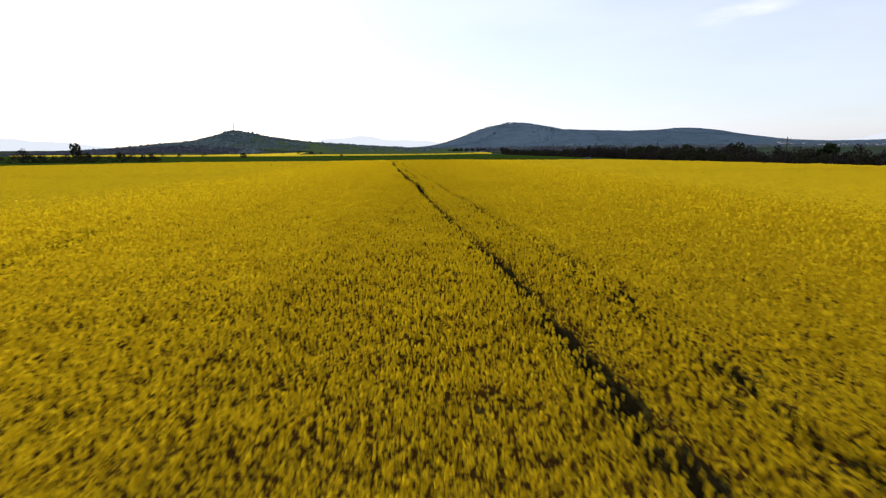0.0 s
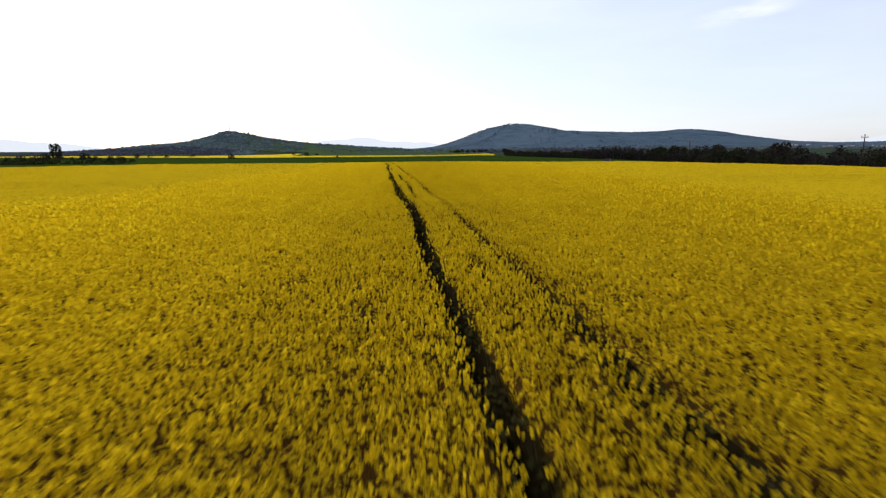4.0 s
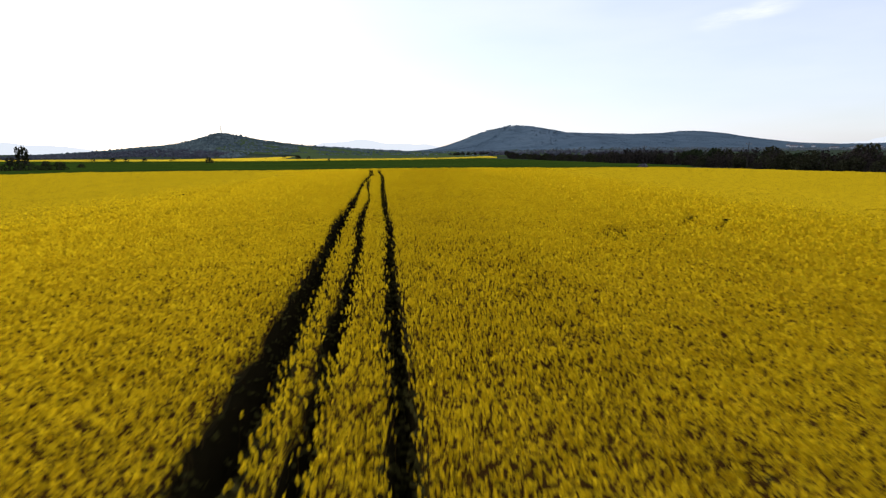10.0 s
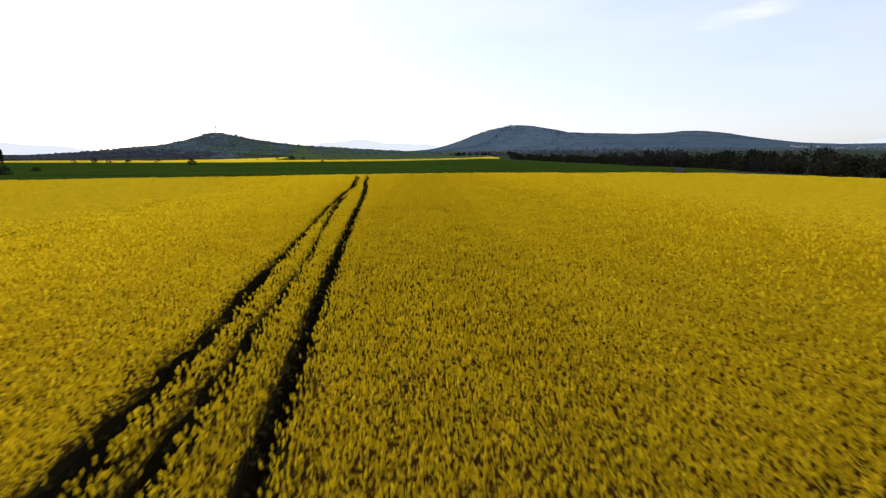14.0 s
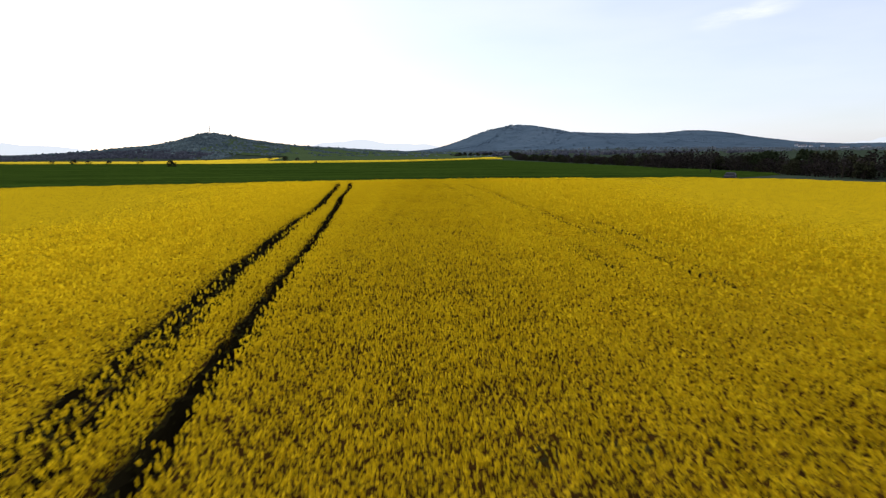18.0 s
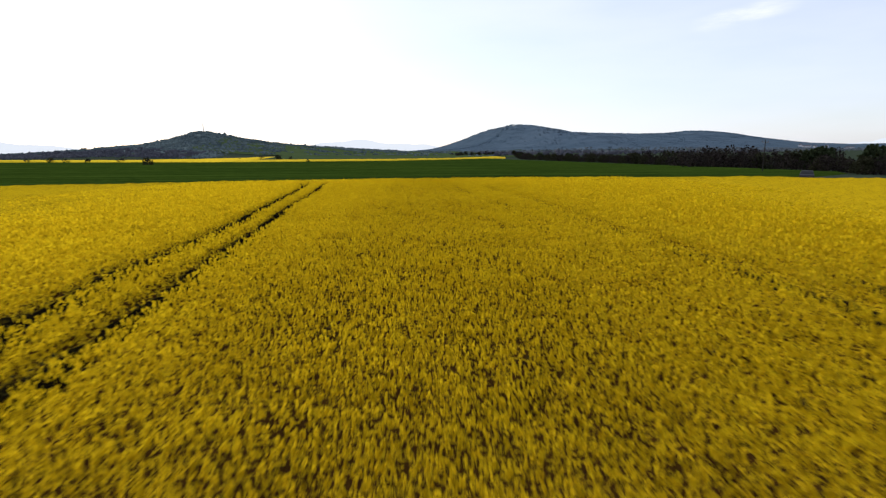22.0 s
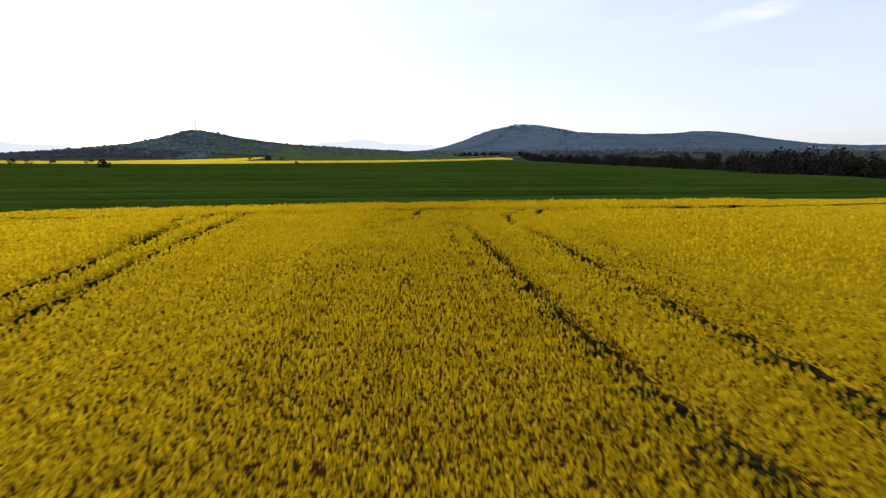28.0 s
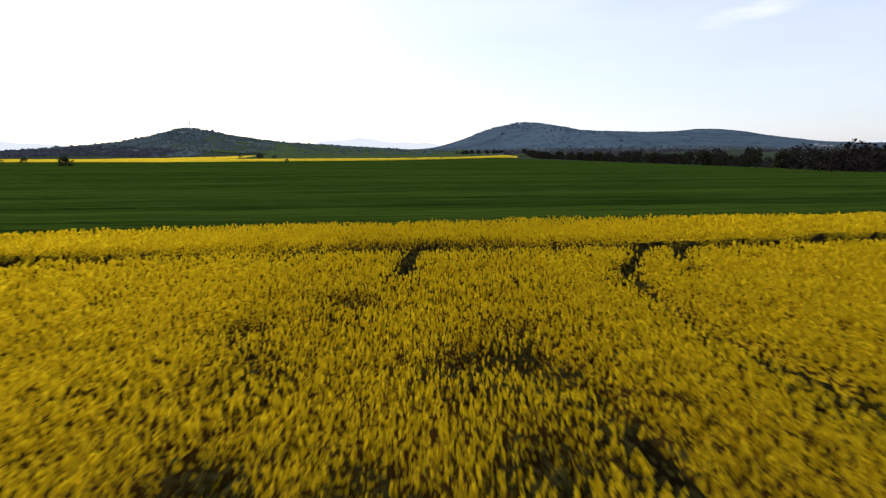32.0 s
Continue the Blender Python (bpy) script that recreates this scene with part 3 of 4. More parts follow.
def sow(seed):
    """Where the flowering shoots stand: thick under the flight line, sparser and larger away from it."""
    rs = np.random.RandomState(seed)
    share = np.concatenate([[0], np.cumsum((THICK[1:] + THICK[:-1]) / 2 * np.diff(REACH))])
    n = int(2 * share[-1] * 172.5)
    k = np.arange(n)
    u = (0.5 + k * 0.7548776662) % 1.0 * 2 - 1
    y = -2 + 172.5 * ((0.5 + k * 0.5698402910) % 1.0)
    lt = np.interp(np.abs(u) * share[-1], share, REACH)
    dens = np.interp(lt, REACH, THICK)
    wide = 0.035 * np.sqrt(SHOOTS / dens)
    x = -2.6 + 0.0915 * y + np.sign(u) * lt + rs.normal(0, 1, n) * wide
    y = y + rs.normal(0, 1, n) * wide
    ok = (y < edge_y(x)) & (x > -138) & (x < 99)
    x, y, lt, dens = x[ok], y[ok], lt[ok], dens[ok]
    g = gaps(x, y, 0.045 + 0.008 * np.minimum(lt, 14))
    patch = 0.5 + 0.5 * wave_noise(x, y, 3.2, 31, 4)
    ok = rs.uniform(0, 1, len(x)) > np.maximum(0.985 * smooth01(0.02, 0.2, g), np.maximum(0.25 * smooth01(0.55, 0.95, patch), 0.95 * spots(x, y)))
    x, y, dens, g, lt = x[ok], y[ok], dens[ok], g[ok], lt[ok]
    sink = 0.15 * smooth01(11, 25, lt)
    clump = 0.05 * wave_noise(x, y, 0.55, 35, 2) * (1 - smooth01(10, 20, lt))
    z = crop_top(x, y) + clump - sink + rs.normal(0, 1, len(x)) * (0.035 - 0.02 * smooth01(9, 20, lt)) - 0.25 * g * rs.uniform(0.5, 2.0, len(x))
    z = z - np.where(rs.uniform(0, 1, len(x)) < 0.50, rs.uniform(0.03, 0.28, len(x)), 0.0) * (1 - smooth01(9, 22, lt))
    return x, y, z, dens, lt


def stand(name, sx, sy, sz, dens, count, stem, seed, label):
    """All shoots of one belt, each a turned and leaning copy of one of a few kinds, in one mesh."""
    rs = np.random.RandomState(seed)
    kinds = [raceme(rs, count, stem) for _ in range(16)]
    n = len(sx)
    pick = rs.randint(0, len(kinds), n)
    MID = np.stack([k[0] for k in kinds])[pick]
    ARM = np.stack([k[1] for k in kinds])[pick]
    TM = np.stack([k[2] for k in kinds])[pick]
    spread = np.sqrt(SHOOTS / dens) * rs.uniform(0.8, 1.2, n)
    petal = np.sqrt(LEAFINESS / (dens * count * 1.3)) * rs.uniform(0.8, 1.2, n)
    grow = np.where(TM == 1, 1.0, petal[:, None])[:, :, None, None]
    V = MID * np.stack([spread, spread, np.minimum(spread, 1.8)], 1)[:, None, None, :] + ARM * grow
    th = rs.uniform(0, 2 * np.pi, n)
    c, s = np.cos(th)[:, None, None], np.sin(th)[:, None, None]
    lean_x, lean_y = rs.normal(0, 0.12, n)[:, None, None], rs.normal(0, 0.12, n)[:, None, None]
    vz = V[..., 2]
    vx = V[..., 0] * c - V[..., 1] * s + lean_x * (vz + 0.5) + sx[:, None, None]
    vy = V[..., 0] * s + V[..., 1] * c + lean_y * (vz + 0.5) + sy[:, None, None]
    vz = np.maximum(vz + sz[:, None, None], 0.02)
    V = np.stack([vx, vy, vz], 3).reshape(-1, 3)
    ob = mesh_of(name, V, np.arange(len(V)).reshape(-1, 3), [M_FLOWER, M_STEM], TM.reshape(-1))
    return tagged(ob, label, "crop", kind="stuff")


sx, sy, sz, sd, sl = sow(7)
rs = np.random.RandomState(8)
belt = sl + rs.normal(0, 1, len(sl)) * (0.3 + 0.06 * sl)
near, far = belt < 3.4, (belt > 9.5) & (rs.uniform(0, 1, len(sl)) > smooth01(13, 27, sl) * (1 - smooth01(125, 145, sy)))
for name, which, count, stem, seed, label in (
        ("rapeseed_flowers", near, 5, True, 9, "dense yellow rapeseed in full bloom on stems painted shade-brown"),
        ("rapeseed_flowers_outer", ~near & (belt <= 9.5), 3, False, 10, "yellow rapeseed in full bloom farther out in the field"),
        ("rapeseed_flowers_border", far, 2, False, 11, "yellow rapeseed in full bloom towards the borders of the field")):
    stand(name, sx[which], sy[which], sz[which], sd[which], count, stem, seed, label)


def trench_leaves(seed, n=110000):
    """Broad drooping leaves on the sides of the wheel tracks."""
    rs = np.random.RandomState(seed)
    y = rs.uniform(-2, 152, n)
    lane = rs.choice([0.1, 0.8, 2.0], n, p=[0.5, 0.2, 0.3])
    x = lane + rs.normal(0, 0.27, n)
    g = gaps(x, y)
    g_wide = gaps(x, y, 0.16)
    ok = (g_wide > 0.3) & (rs.uniform(0, 1, n) > 0.6 * g)
    x, y, g = x[ok], y[ok], g[ok]
    n = len(x)
    z = 0.10 + rs.uniform(0, 1, n) * (0.85 - 0.62 * g)
    th, tilt = rs.uniform(0, 2 * np.pi, n), rs.uniform(-0.9, 0.5, n)
    long_, wide = rs.uniform(0.07, 0.15, n), rs.uniform(0.025, 0.055, n)
    c, s = np.cos(th), np.sin(th)
    corners = []
    for a, b in ((0.0, -0.5), (0.55, -1.0), (1.0, 0.1), (0.5, 1.0)):
        corners.append(np.stack([x + a * long_ * c - b * wide * s, y + a * long_ * s + b * wide * c, z + a * long_ * np.sin(tilt) - 0.02 * b * b], 1))
    V = np.maximum(np.stack(corners, 1), [-1e6, -1e6, 0.03])
    # and in the holes of the bloom
    m = 260000
    y2 = rs.uniform(2, 168, m)
    x2 = -2.6 + 0.0915 * y2 + rs.uniform(-9, 9, m)
    ok = (spots(x2, y2) > 0.5) & (y2 < edge_y(x2) - 1) & (gaps(x2, y2) < 0.05)
    x2, y2 = x2[ok], y2[ok]
    k = len(x2)
    z2 = crop_top(x2, y2) - rs.uniform(0.22, 0.5, k)
    th, tilt = rs.uniform(0, 2 * np.pi, k), rs.uniform(-0.6, 0.7, k)
    c, s, long_, wide = np.cos(th), np.sin(th), rs.uniform(0.07, 0.13, k), rs.uniform(0.025, 0.05, k)
    W = np.stack([np.stack([x2 + a * long_ * c - b * wide * s, y2 + a * long_ * s + b * wide * c, z2 + a * long_ * np.sin(tilt)], 1) for a, b in ((0.0, -0.5), (0.55, -1.0), (1.0, 0.1), (0.5, 1.0))], 1)
    # and in the tracks and thin places by the far headland
    j = 120000
    x3, y3 = rs.uniform(7.5, 22, j), rs.uniform(122, 165, j)
    ok = (gaps(x3, y3, 0.08) > 0.05) & (y3 < edge_y(x3) - 1)
    x3, y3 = x3[ok], y3[ok]
    j = len(x3)
    z3 = crop_top(x3, y3) - rs.uniform(0.25, 0.8, j)
    th, tilt = rs.uniform(0, 2 * np.pi, j), rs.uniform(-0.6, 0.7, j)
    c, s, long_, wide = np.cos(th), np.sin(th), rs.uniform(0.07, 0.15, j), rs.uniform(0.025, 0.055, j)
    U = np.stack([np.stack([x3 + a * long_ * c - b * wide * s, y3 + a * long_ * s + b * wide * c, z3 + a * long_ * np.sin(tilt)], 1) for a, b in ((0.0, -0.5), (0.55, -1.0), (1.0, 0.1), (0.5, 1.0))], 1)
    V = np.concatenate([V, W, np.maximum(U, [-1e6, -1e6, 0.03])])
    n = n + k + j
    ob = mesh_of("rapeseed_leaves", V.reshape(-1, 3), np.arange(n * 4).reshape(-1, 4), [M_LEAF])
    return tagged(ob, "rapeseed leaves in the tracks and gaps of the bloom, browned with painted shade", "crop", kind="stuff")


trench_leaves(17)


# ---------------------------------------------------------------- the wheat field beyond
WHEAT_X = [-330, -250, -80, -30, 15, 57, 85, 100]
WHEAT_Y = [470, 430, 378, 386, 400, 455, 500, 520]
wx = np.concatenate([np.arange(-330, -60, 5.0), np.arange(-60, 60, 1.2), np.arange(60, 96, 3.0)])
wt = np.concatenate([np.arange(0, 0.2, 0.008), np.arange(0.2, 1.0001, 0.02)])
WX, WT = np.meshgrid(wx, wt)
near_y = np.where(WX < -110, 100 + (-110 - WX) * 0.3, edge_y(WX)) + 0.15
near_y = np.where(WX > 62, 167.4 + (WX - 62) * 0.6, near_y)
far_y = np.interp(WX, WHEAT_X, WHEAT_Y)
WY = near_y + (far_y - near_y) * WT
rs = np.random.RandomState(4)
WZ = 0.42 + 0.05 * wave_noise(WX, WY * 2.0, 9.0, 41, 4) + rs.uniform(-0.03, 0.03, WX.shape)
WZ = np.where(WT <= 0, 0.02, WZ) + land(WX, WY) * (WY > 420)
wheat = mesh_of("wheat_field", np.stack([WX.ravel(), WY.ravel(), WZ.ravel()], 1), grid_quads(len(wx), len(wt)), [M_WHEAT], smooth=True)
tagged(wheat, "dark green field of young wheat beyond the rapeseed", "crop", kind="stuff")

# blades along the near side of the wheat
n = 26000
bx = rs.uniform(-32, 52, n)
by = edge_y(bx) + 0.2 + 9 * rs.uniform(0, 1, n) ** 1.8
bz = 0.40 + 0.05 * wave_noise(bx, by * 2.0, 9.0, 41, 4)
bh = rs.uniform(0.01, 0.06, n)
bw = rs.uniform(0.01, 0.03, n)
bt = rs.uniform(0, 3.14, n)
lx, ly = rs.normal(0, 0.06, n), rs.normal(0, 0.06, n)
dx, dy = bw * np.cos(bt), bw * np.sin(bt)
B = np.stack([np.stack([bx - dx, by - dy, bz - 0.1], 1), np.stack([bx + dx, by + dy, bz - 0.1], 1), np.stack([bx + lx + dx * 0.25, by + ly, bz + bh], 1), np.stack([bx + lx - dx * 0.25, by + ly, bz + bh], 1)], 1)
blades = mesh_of("wheat_blades", B.reshape(-1, 3), np.arange(n * 4).reshape(-1, 4), [M_WHEAT_BLADE])
tagged(blades, "upright green wheat blades at the field border", "crop", kind="stuff")

# ---------------------------------------------------------------- the second rapeseed field, far off
fx = np.arange(-300, 112, 3.0)
ft = np.linspace(0, 1, 26)
FX, FT = np.meshgrid(fx, ft)
FNEAR = np.interp(FX, WHEAT_X, WHEAT_Y) + 1.0
FFAR = np.interp(FX, [-330, -220, -150, -88, -76, -72, 15, 60, 112], [474, 450, 440, 545, 560, 425, 432, 492, 560])
FY = FNEAR + (FFAR - FNEAR) * FT
rs = np.random.RandomState(6)
FZ = land(FX, FY) + np.where((FT <= 0) | (FT >= 1), 0.05, 1.1 + rs.uniform(-0.1, 0.1, FX.shape))
far_rape = mesh_of("distant_rapeseed_field", np.stack([FX.ravel(), FY.ravel(), FZ.ravel()], 1), grid_quads(len(fx), len(ft)), [M_FARRAPE], smooth=True)
tagged(far_rape, "distant bright yellow strip of flowering rapeseed", "crop", kind="stuff")

# pasture between the strip and the ridge
px = np.arange(-180, 210, 10.0)
pt = np.linspace(0, 1, 24)
PX, PT = np.meshgrid(px, pt)
PN = np.interp(PX, [-180, -120, -76, -71, 15, 60, 112, 210], [640, 600, 588, 427, 434, 494, 562, 610])
PY = PN + (830 - PN) * PT
pasture = mesh_of("pasture", np.stack([PX.ravel(), PY.ravel(), (land(PX, PY) + 0.5).ravel()], 1), grid_quads(len(px), len(pt)), [M_FAR_GREEN], smooth=True)
tagged(pasture, "pale green pasture rising towards the ridge", "meadow", kind="stuff")


# ---------------------------------------------------------------- woods on the hills
def wood(name, xs, ys, base, sizes, mat, seed, label, n_sides=0, rugged=(0.6, 1.35), smooth=False, tallness=(0.6, 1.1)):
    """Many small irregular crowns on the slope, in one mesh."""
    rs = np.random.RandomState(seed)
    ico = bmesh.new()
    if n_sides:
        rings = [[ico.verts.new((r * math.cos(6.283 * i / n_sides), r * math.sin(6.283 * i / n_sides), z)) for i in range(n_sides)] for r, z in ((1.0, -0.5), (0.8, 0.35))]
        tip = ico.verts.new((0, 0, 0.8))
        for i in range(n_sides):
            j = (i + 1) % n_sides
            ico.faces.new((rings[0][i], rings[0][j], rings[1][j], rings[1][i]))
            ico.faces.new((rings[1][i], rings[1][j], tip))
        ico.verts.index_update()
    else:
        bmesh.ops.create_icosphere(ico, subdivisions=1, radius=1.0)
    bmesh.ops.triangulate(ico, faces=ico.faces)
    iv = np.array([v.co[:] for v in ico.verts])
    fv = np.array([[v.index for v in f.verts] for f in ico.faces])
    ico.free()
    n = len(xs)
    V = iv[None] * rs.uniform(*rugged, (n, len(iv), 1))
    V = V * np.stack([sizes, sizes, sizes * rs.uniform(*tallness, n)], 1)[:, None, :]
    V = V + np.stack([xs, ys, base + 0.5 * sizes * sum(tallness) * 0.42], 1)[:, None, :]
    F = fv[None] + (np.arange(n) * len(iv))[:, None, None]
    ob = mesh_of(name, V.reshape(-1, 3), F.reshape(-1, 3), [mat], smooth=smooth)
    return tagged(ob, label, "woodland", kind="stuff")


rs = np.random.RandomState(51)
n = 17000
hx = rs.uniform(-560, 120, n)
hy = rs.uniform(540, 850, n)
cover = wave_noise(hx, hy * 1.4, 55.0, 52, 4)
ok = (cover > -0.75 + 1.1 * smooth01(-185, -60, hx) * (1 - smooth01(760, 800, hy))) & ((hy > 600) | (hx < -130))
hx, hy = hx[ok], hy[ok]
hs = rs.uniform(0.8, 1.9, len(hx)) * np.where(rs.uniform(0, 1, len(hx)) > 0.94, 1.45, 1.0) * (0.45 + 0.55 * smooth01(-520, -330, hx))
foot = (hx < -150) & (hy < 655 + 25 * wave_noise(hx, hy, 90.0, 59, 3) - 60 * smooth01(-260, -150, hx))
wood("hill_scrub", hx[~foot], hy[~foot], land(hx, hy)[~foot], hs[~foot], M_HAZED_SCRUB, 53, "scrub and low trees on the near hill, blued with painted haze", 5, (0.75, 1.25), True)
wood("bare_woodland", hx[foot], hy[foot], land(hx, hy)[foot], hs[foot], M_HAZED_BAREWOOD, 60, "dark leafless wood along the foot of the hill, with a painted haze tint", 5, (0.75, 1.25), True)

n = 120
tx = rs.uniform(-420, -20, n)
ty = rs.normal(812, 16, n)
wood("hilltop_trees", tx, ty, land(tx, ty), rs.uniform(1.0, 2.3, n) * rs.uniform(0.7, 1.25, n), M_HAZED_SCRUB, 58, "trees standing out along the crest of the near hill, haze-tinted", 6, (0.7, 1.3), True, (0.8, 1.4))

n = 30000
rx = rs.uniform(-20, 2100, n)
ry = 1330 + 0.36 * (rx - 400) + rs.uniform(-260, 560, n) + 0.45 * np.maximum(420 - rx, 0)
rz = land(rx, ry)
ok = (rz > 9) & (wave_noise(rx, ry * 2.2, 210.0, 57, 4) > -0.7)
wood("ridge_woodland", rx[ok], ry[ok], rz[ok], rs.uniform(1.6, 3.4, ok.sum()), M_HAZED_WOOD, 54, "woodland covering the long ridge, blue-grey with painted haze", 4, (0.8, 1.2), True, (0.10, 0.24))
n = 1800
kx = rs.uniform(150, 2000, n)
ky = 1600 + 0.5 * (kx - 410) + rs.normal(0, 12, n)
wood("crest_trees", kx, ky, land(kx, ky), rs.uniform(1.1, 2.1, n), M_HAZED_WOOD, 56, "trees roughening the crest of the ridge, in painted haze blue", 4, (0.7, 1.25), True, (0.7, 1.3))

n = 4200
vx_ = rs.uniform(-60, 1500, n)
vy_ = 835 + rs.uniform(-14, 40, n) + 0.25 * np.maximum(vx_ - 150, 0) + rs.uniform(0, 300, n) * (vx_ > 200)
low = land(vx_, vy_) < 17
vx_, vy_ = vx_[low], vy_[low]
n = len(vx_)
wood("valley_trees", vx_, vy_, land(vx_, vy_), rs.uniform(1.1, 2.4, n) * (1.0 + 0.15 * smooth01(60, 260, vx_)), M_HAZED_COPSE, 55, "belt of trees along the valley floor, greyed with painted haze", 5, smooth=True)


# copses on the plain between the hedgerow and the ridge
n = 620
ux = rs.uniform(120, 640, n)
uy = 620 + 0.35 * (ux - 120) + rs.choice([0.0, 70.0, 150.0], n) + rs.normal(0, 9, n)
ok = wave_noise(ux, uy, 90.0, 64, 3) > -0.35 + 0.5 * smooth01(330, 520, ux)
wood("plain_copses", ux[ok], uy[ok], land(ux, uy)[ok], rs.uniform(1.8, 3.6, n)[ok], M_HAZED_BAREWOOD, 65, "dark copses and hedges on the plain before the ridge", 6, (0.7, 1.3), True, (0.7, 1.2))

# far mountains, self-lit to look hazy
def far_ridge(x0, x1, y, top, seed):
    xs = np.linspace(x0, x1, 60)
    u = (xs - x0) / (x1 - x0)
    hs = top * np.sin(u * np.pi) ** 0.8 * (1 + 0.22 * wave_noise(xs, 0 * xs, (x1 - x0) / 3, seed, 4))
    V = np.concatenate([np.stack([xs, 0 * xs + y, 0 * xs - 5], 1), np.stack([xs, 0 * xs + y + 60, hs], 1), np.stack([xs, 0 * xs + y + 120, 0 * xs - 5], 1)])
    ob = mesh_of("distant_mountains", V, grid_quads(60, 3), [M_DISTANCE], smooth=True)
    return tagged(ob, "mountains on the horizon, glowing pale blue as haze", "mountain", kind="structure")


far_ridge(-1100, 900, 4300, 105, 61)
far_ridge(-4600, -1500, 3600, 100, 62)
far_ridge(2900, 4700, 3300, 105, 63)


# ---------------------------------------------------------------- trees and shrubs
def crown_mesh(bm, rs, centre, radius, count, leaf, squash=0.8):
    """Loose leaf clumps round a centre."""
    for _ in range(count):
        d = Vector((rs.normal(), rs.normal(), rs.normal())).normalized() * (rs.uniform(0.25, 1.0) ** 0.5)
        p = Vector(centre) + Vector((d.x * radius, d.y * radius, d.z * radius * squash))
        turn = Euler((rs.uniform(-1.5, 1.5), rs.uniform(-1.5, 1.5), rs.uniform(0, 6.2))).to_matrix()
        size = leaf * rs.uniform(0.6, 1.5)
        vs = [bm.verts.new(p + turn @ Vector((a * size, b * size, rs.uniform(-0.2, 0.2) * size))) for a, b in ((-1, -0.6), (0.1, -1), (1, 0.1), (0.2, 0.9), (-0.8, 0.7))]
        bm.faces.new(vs)


def make_tree(seed, height, trunk_share, width, leaf_mat, label, name="tree", clumps=9, leaves=64, leaf=0.27, bare=False):
    rs = np.random.RandomState(seed)
    root = empty(name)
    bm = bmesh.new()
    top = Vector((rs.uniform(-0.2, 0.2), rs.uniform(-0.2, 0.2), height * 0.72))
    tube(bm, (0, 0, -0.1), top * 0.5, 0.035 * height, 0.024 * height, 7)
    tube(bm, top * 0.5, top, 0.024 * height, 0.008 * height, 6)
    limbs, crown = bm, bmesh.new()
    for i in range(clumps):
        th = i * 2.4 + rs.uniform(-0.5, 0.5)
        u = (i + 0.5) / clumps
        z = height * (trunk_share + (0.88 - trunk_share) * u)
        r = width * 0.5 * math.sin(math.pi * (0.25 + 0.65 * u)) * rs.uniform(0.6, 1.05)
        end = Vector((r * math.cos(th), r * math.sin(th), z))
        start = top * min(1.0, max(0.12, (z - 0.12 * height) / top.z * 0.8))
        tube(limbs, start, end, 0.012 * height, 0.003 * height, 4)
        if bare:
            for _ in range(10):
                tip = end + Vector((rs.normal(), rs.normal(), abs(rs.normal()))) * 0.11 * height
                tube(limbs, start.lerp(end, rs.uniform(0.4, 1.0)), tip, 0.004 * height, 0.001 * height, 3)
        crown_mesh(crown, rs, end, width * rs.uniform(0.19, 0.30), leaves, leaf * height / 6)
    part("trunk", limbs, M_BARK, root)
    part("crown", crown, leaf_mat, root)
    return tagged(root, label, "tree" if name == "tree" else "shrub")


def scaled(x, y, s, turn, sz=None):
    z = float(land(x, y))
    return pose(x, y, z - 0.05, 0, 0, turn) @ Matrix.Diagonal((s, s, sz or s, 1))


TREE_KINDS = [
    make_tree(101, 7.0, 0.12, 6.5, M_LEAF_A, "dark olive hedgerow tree with a ragged crown", clumps=11),
    make_tree(102, 8.0, 0.16, 6.0, M_LEAF_B, "dark green hedgerow tree in early leaf", clumps=12),
    make_tree(103, 6.0, 0.06, 7.0, M_TWIG, "brown leafless hedgerow tree with dense twigs", bare=True, leaves=44, leaf=0.22),
    make_tree(104, 5.0, 0.04, 6.0, M_LEAF_A, "wide olive thicket shrub at the field margin", name="shrub", clumps=10),
    make_tree(105, 4.2, 0.04, 5.0, M_TWIG, "low brown thicket of bare twigs", name="shrub", bare=True, leaves=46, leaf=0.22),
]
used = [False] * len(TREE_KINDS)


def plant(kind, x, y, s, turn, group, sz=None):
    m = scaled(x, y, s, turn, sz)
    if not used[kind]:
        used[kind] = True
        ob = TREE_KINDS[kind]
        ob.matrix_basis = m
    else:
        ob = copy_thing(TREE_KINDS[kind], m)
        ob.matrix_basis = m
    ob["group"] = group
    return ob


rs = np.random.RandomState(71)
yy = 56.0
while yy < 640:
    base_x = np.interp(yy, [50, 110, 165, 215, 270, 350, 470, 640], [94, 92, 92, 101, 100, 104, 112, 150])
    for row in range(3 if yy < 420 else 2):
        kind = int(rs.choice([0, 1, 2, 3, 4], p=[0.15, 0.09, 0.38, 0.18, 0.20] if row else [0.06, 0.04, 0.20, 0.34, 0.36]))
        s = rs.choice([0.72, 0.84, 0.93, 1.02]) * rs.uniform(0.9, 1.1) * (0.82 if kind < 2 else 1.0) * float(np.interp(yy, [100, 150, 185, 205, 260, 400], [0.70, 0.86, 0.90, 0.78, 0.76, 0.72]))
        plant(kind, base_x + 5.5 * row + rs.uniform(-1.8, 1.8), yy + rs.uniform(-2, 2), s, rs.uniform(0, 360), "trees of the hedgerow", s * rs.uniform(0.85, 1.1))
    yy += rs.uniform(3.0, 4.6) if yy < 220 else rs.uniform(4.6, 7.0)

# a close brown clump that stands above the rest of the row
for x, y, s in ((91, 236, 0.90), (94, 230, 1.0), (97, 226, 1.02), (92, 224, 0.88), (99, 233, 0.95), (96, 219, 0.90), (101, 222, 1.0), (89, 229, 0.72)):
    plant(2, x, y, s, 37 * x % 360, "trees of the hedgerow", 0.95 * s)

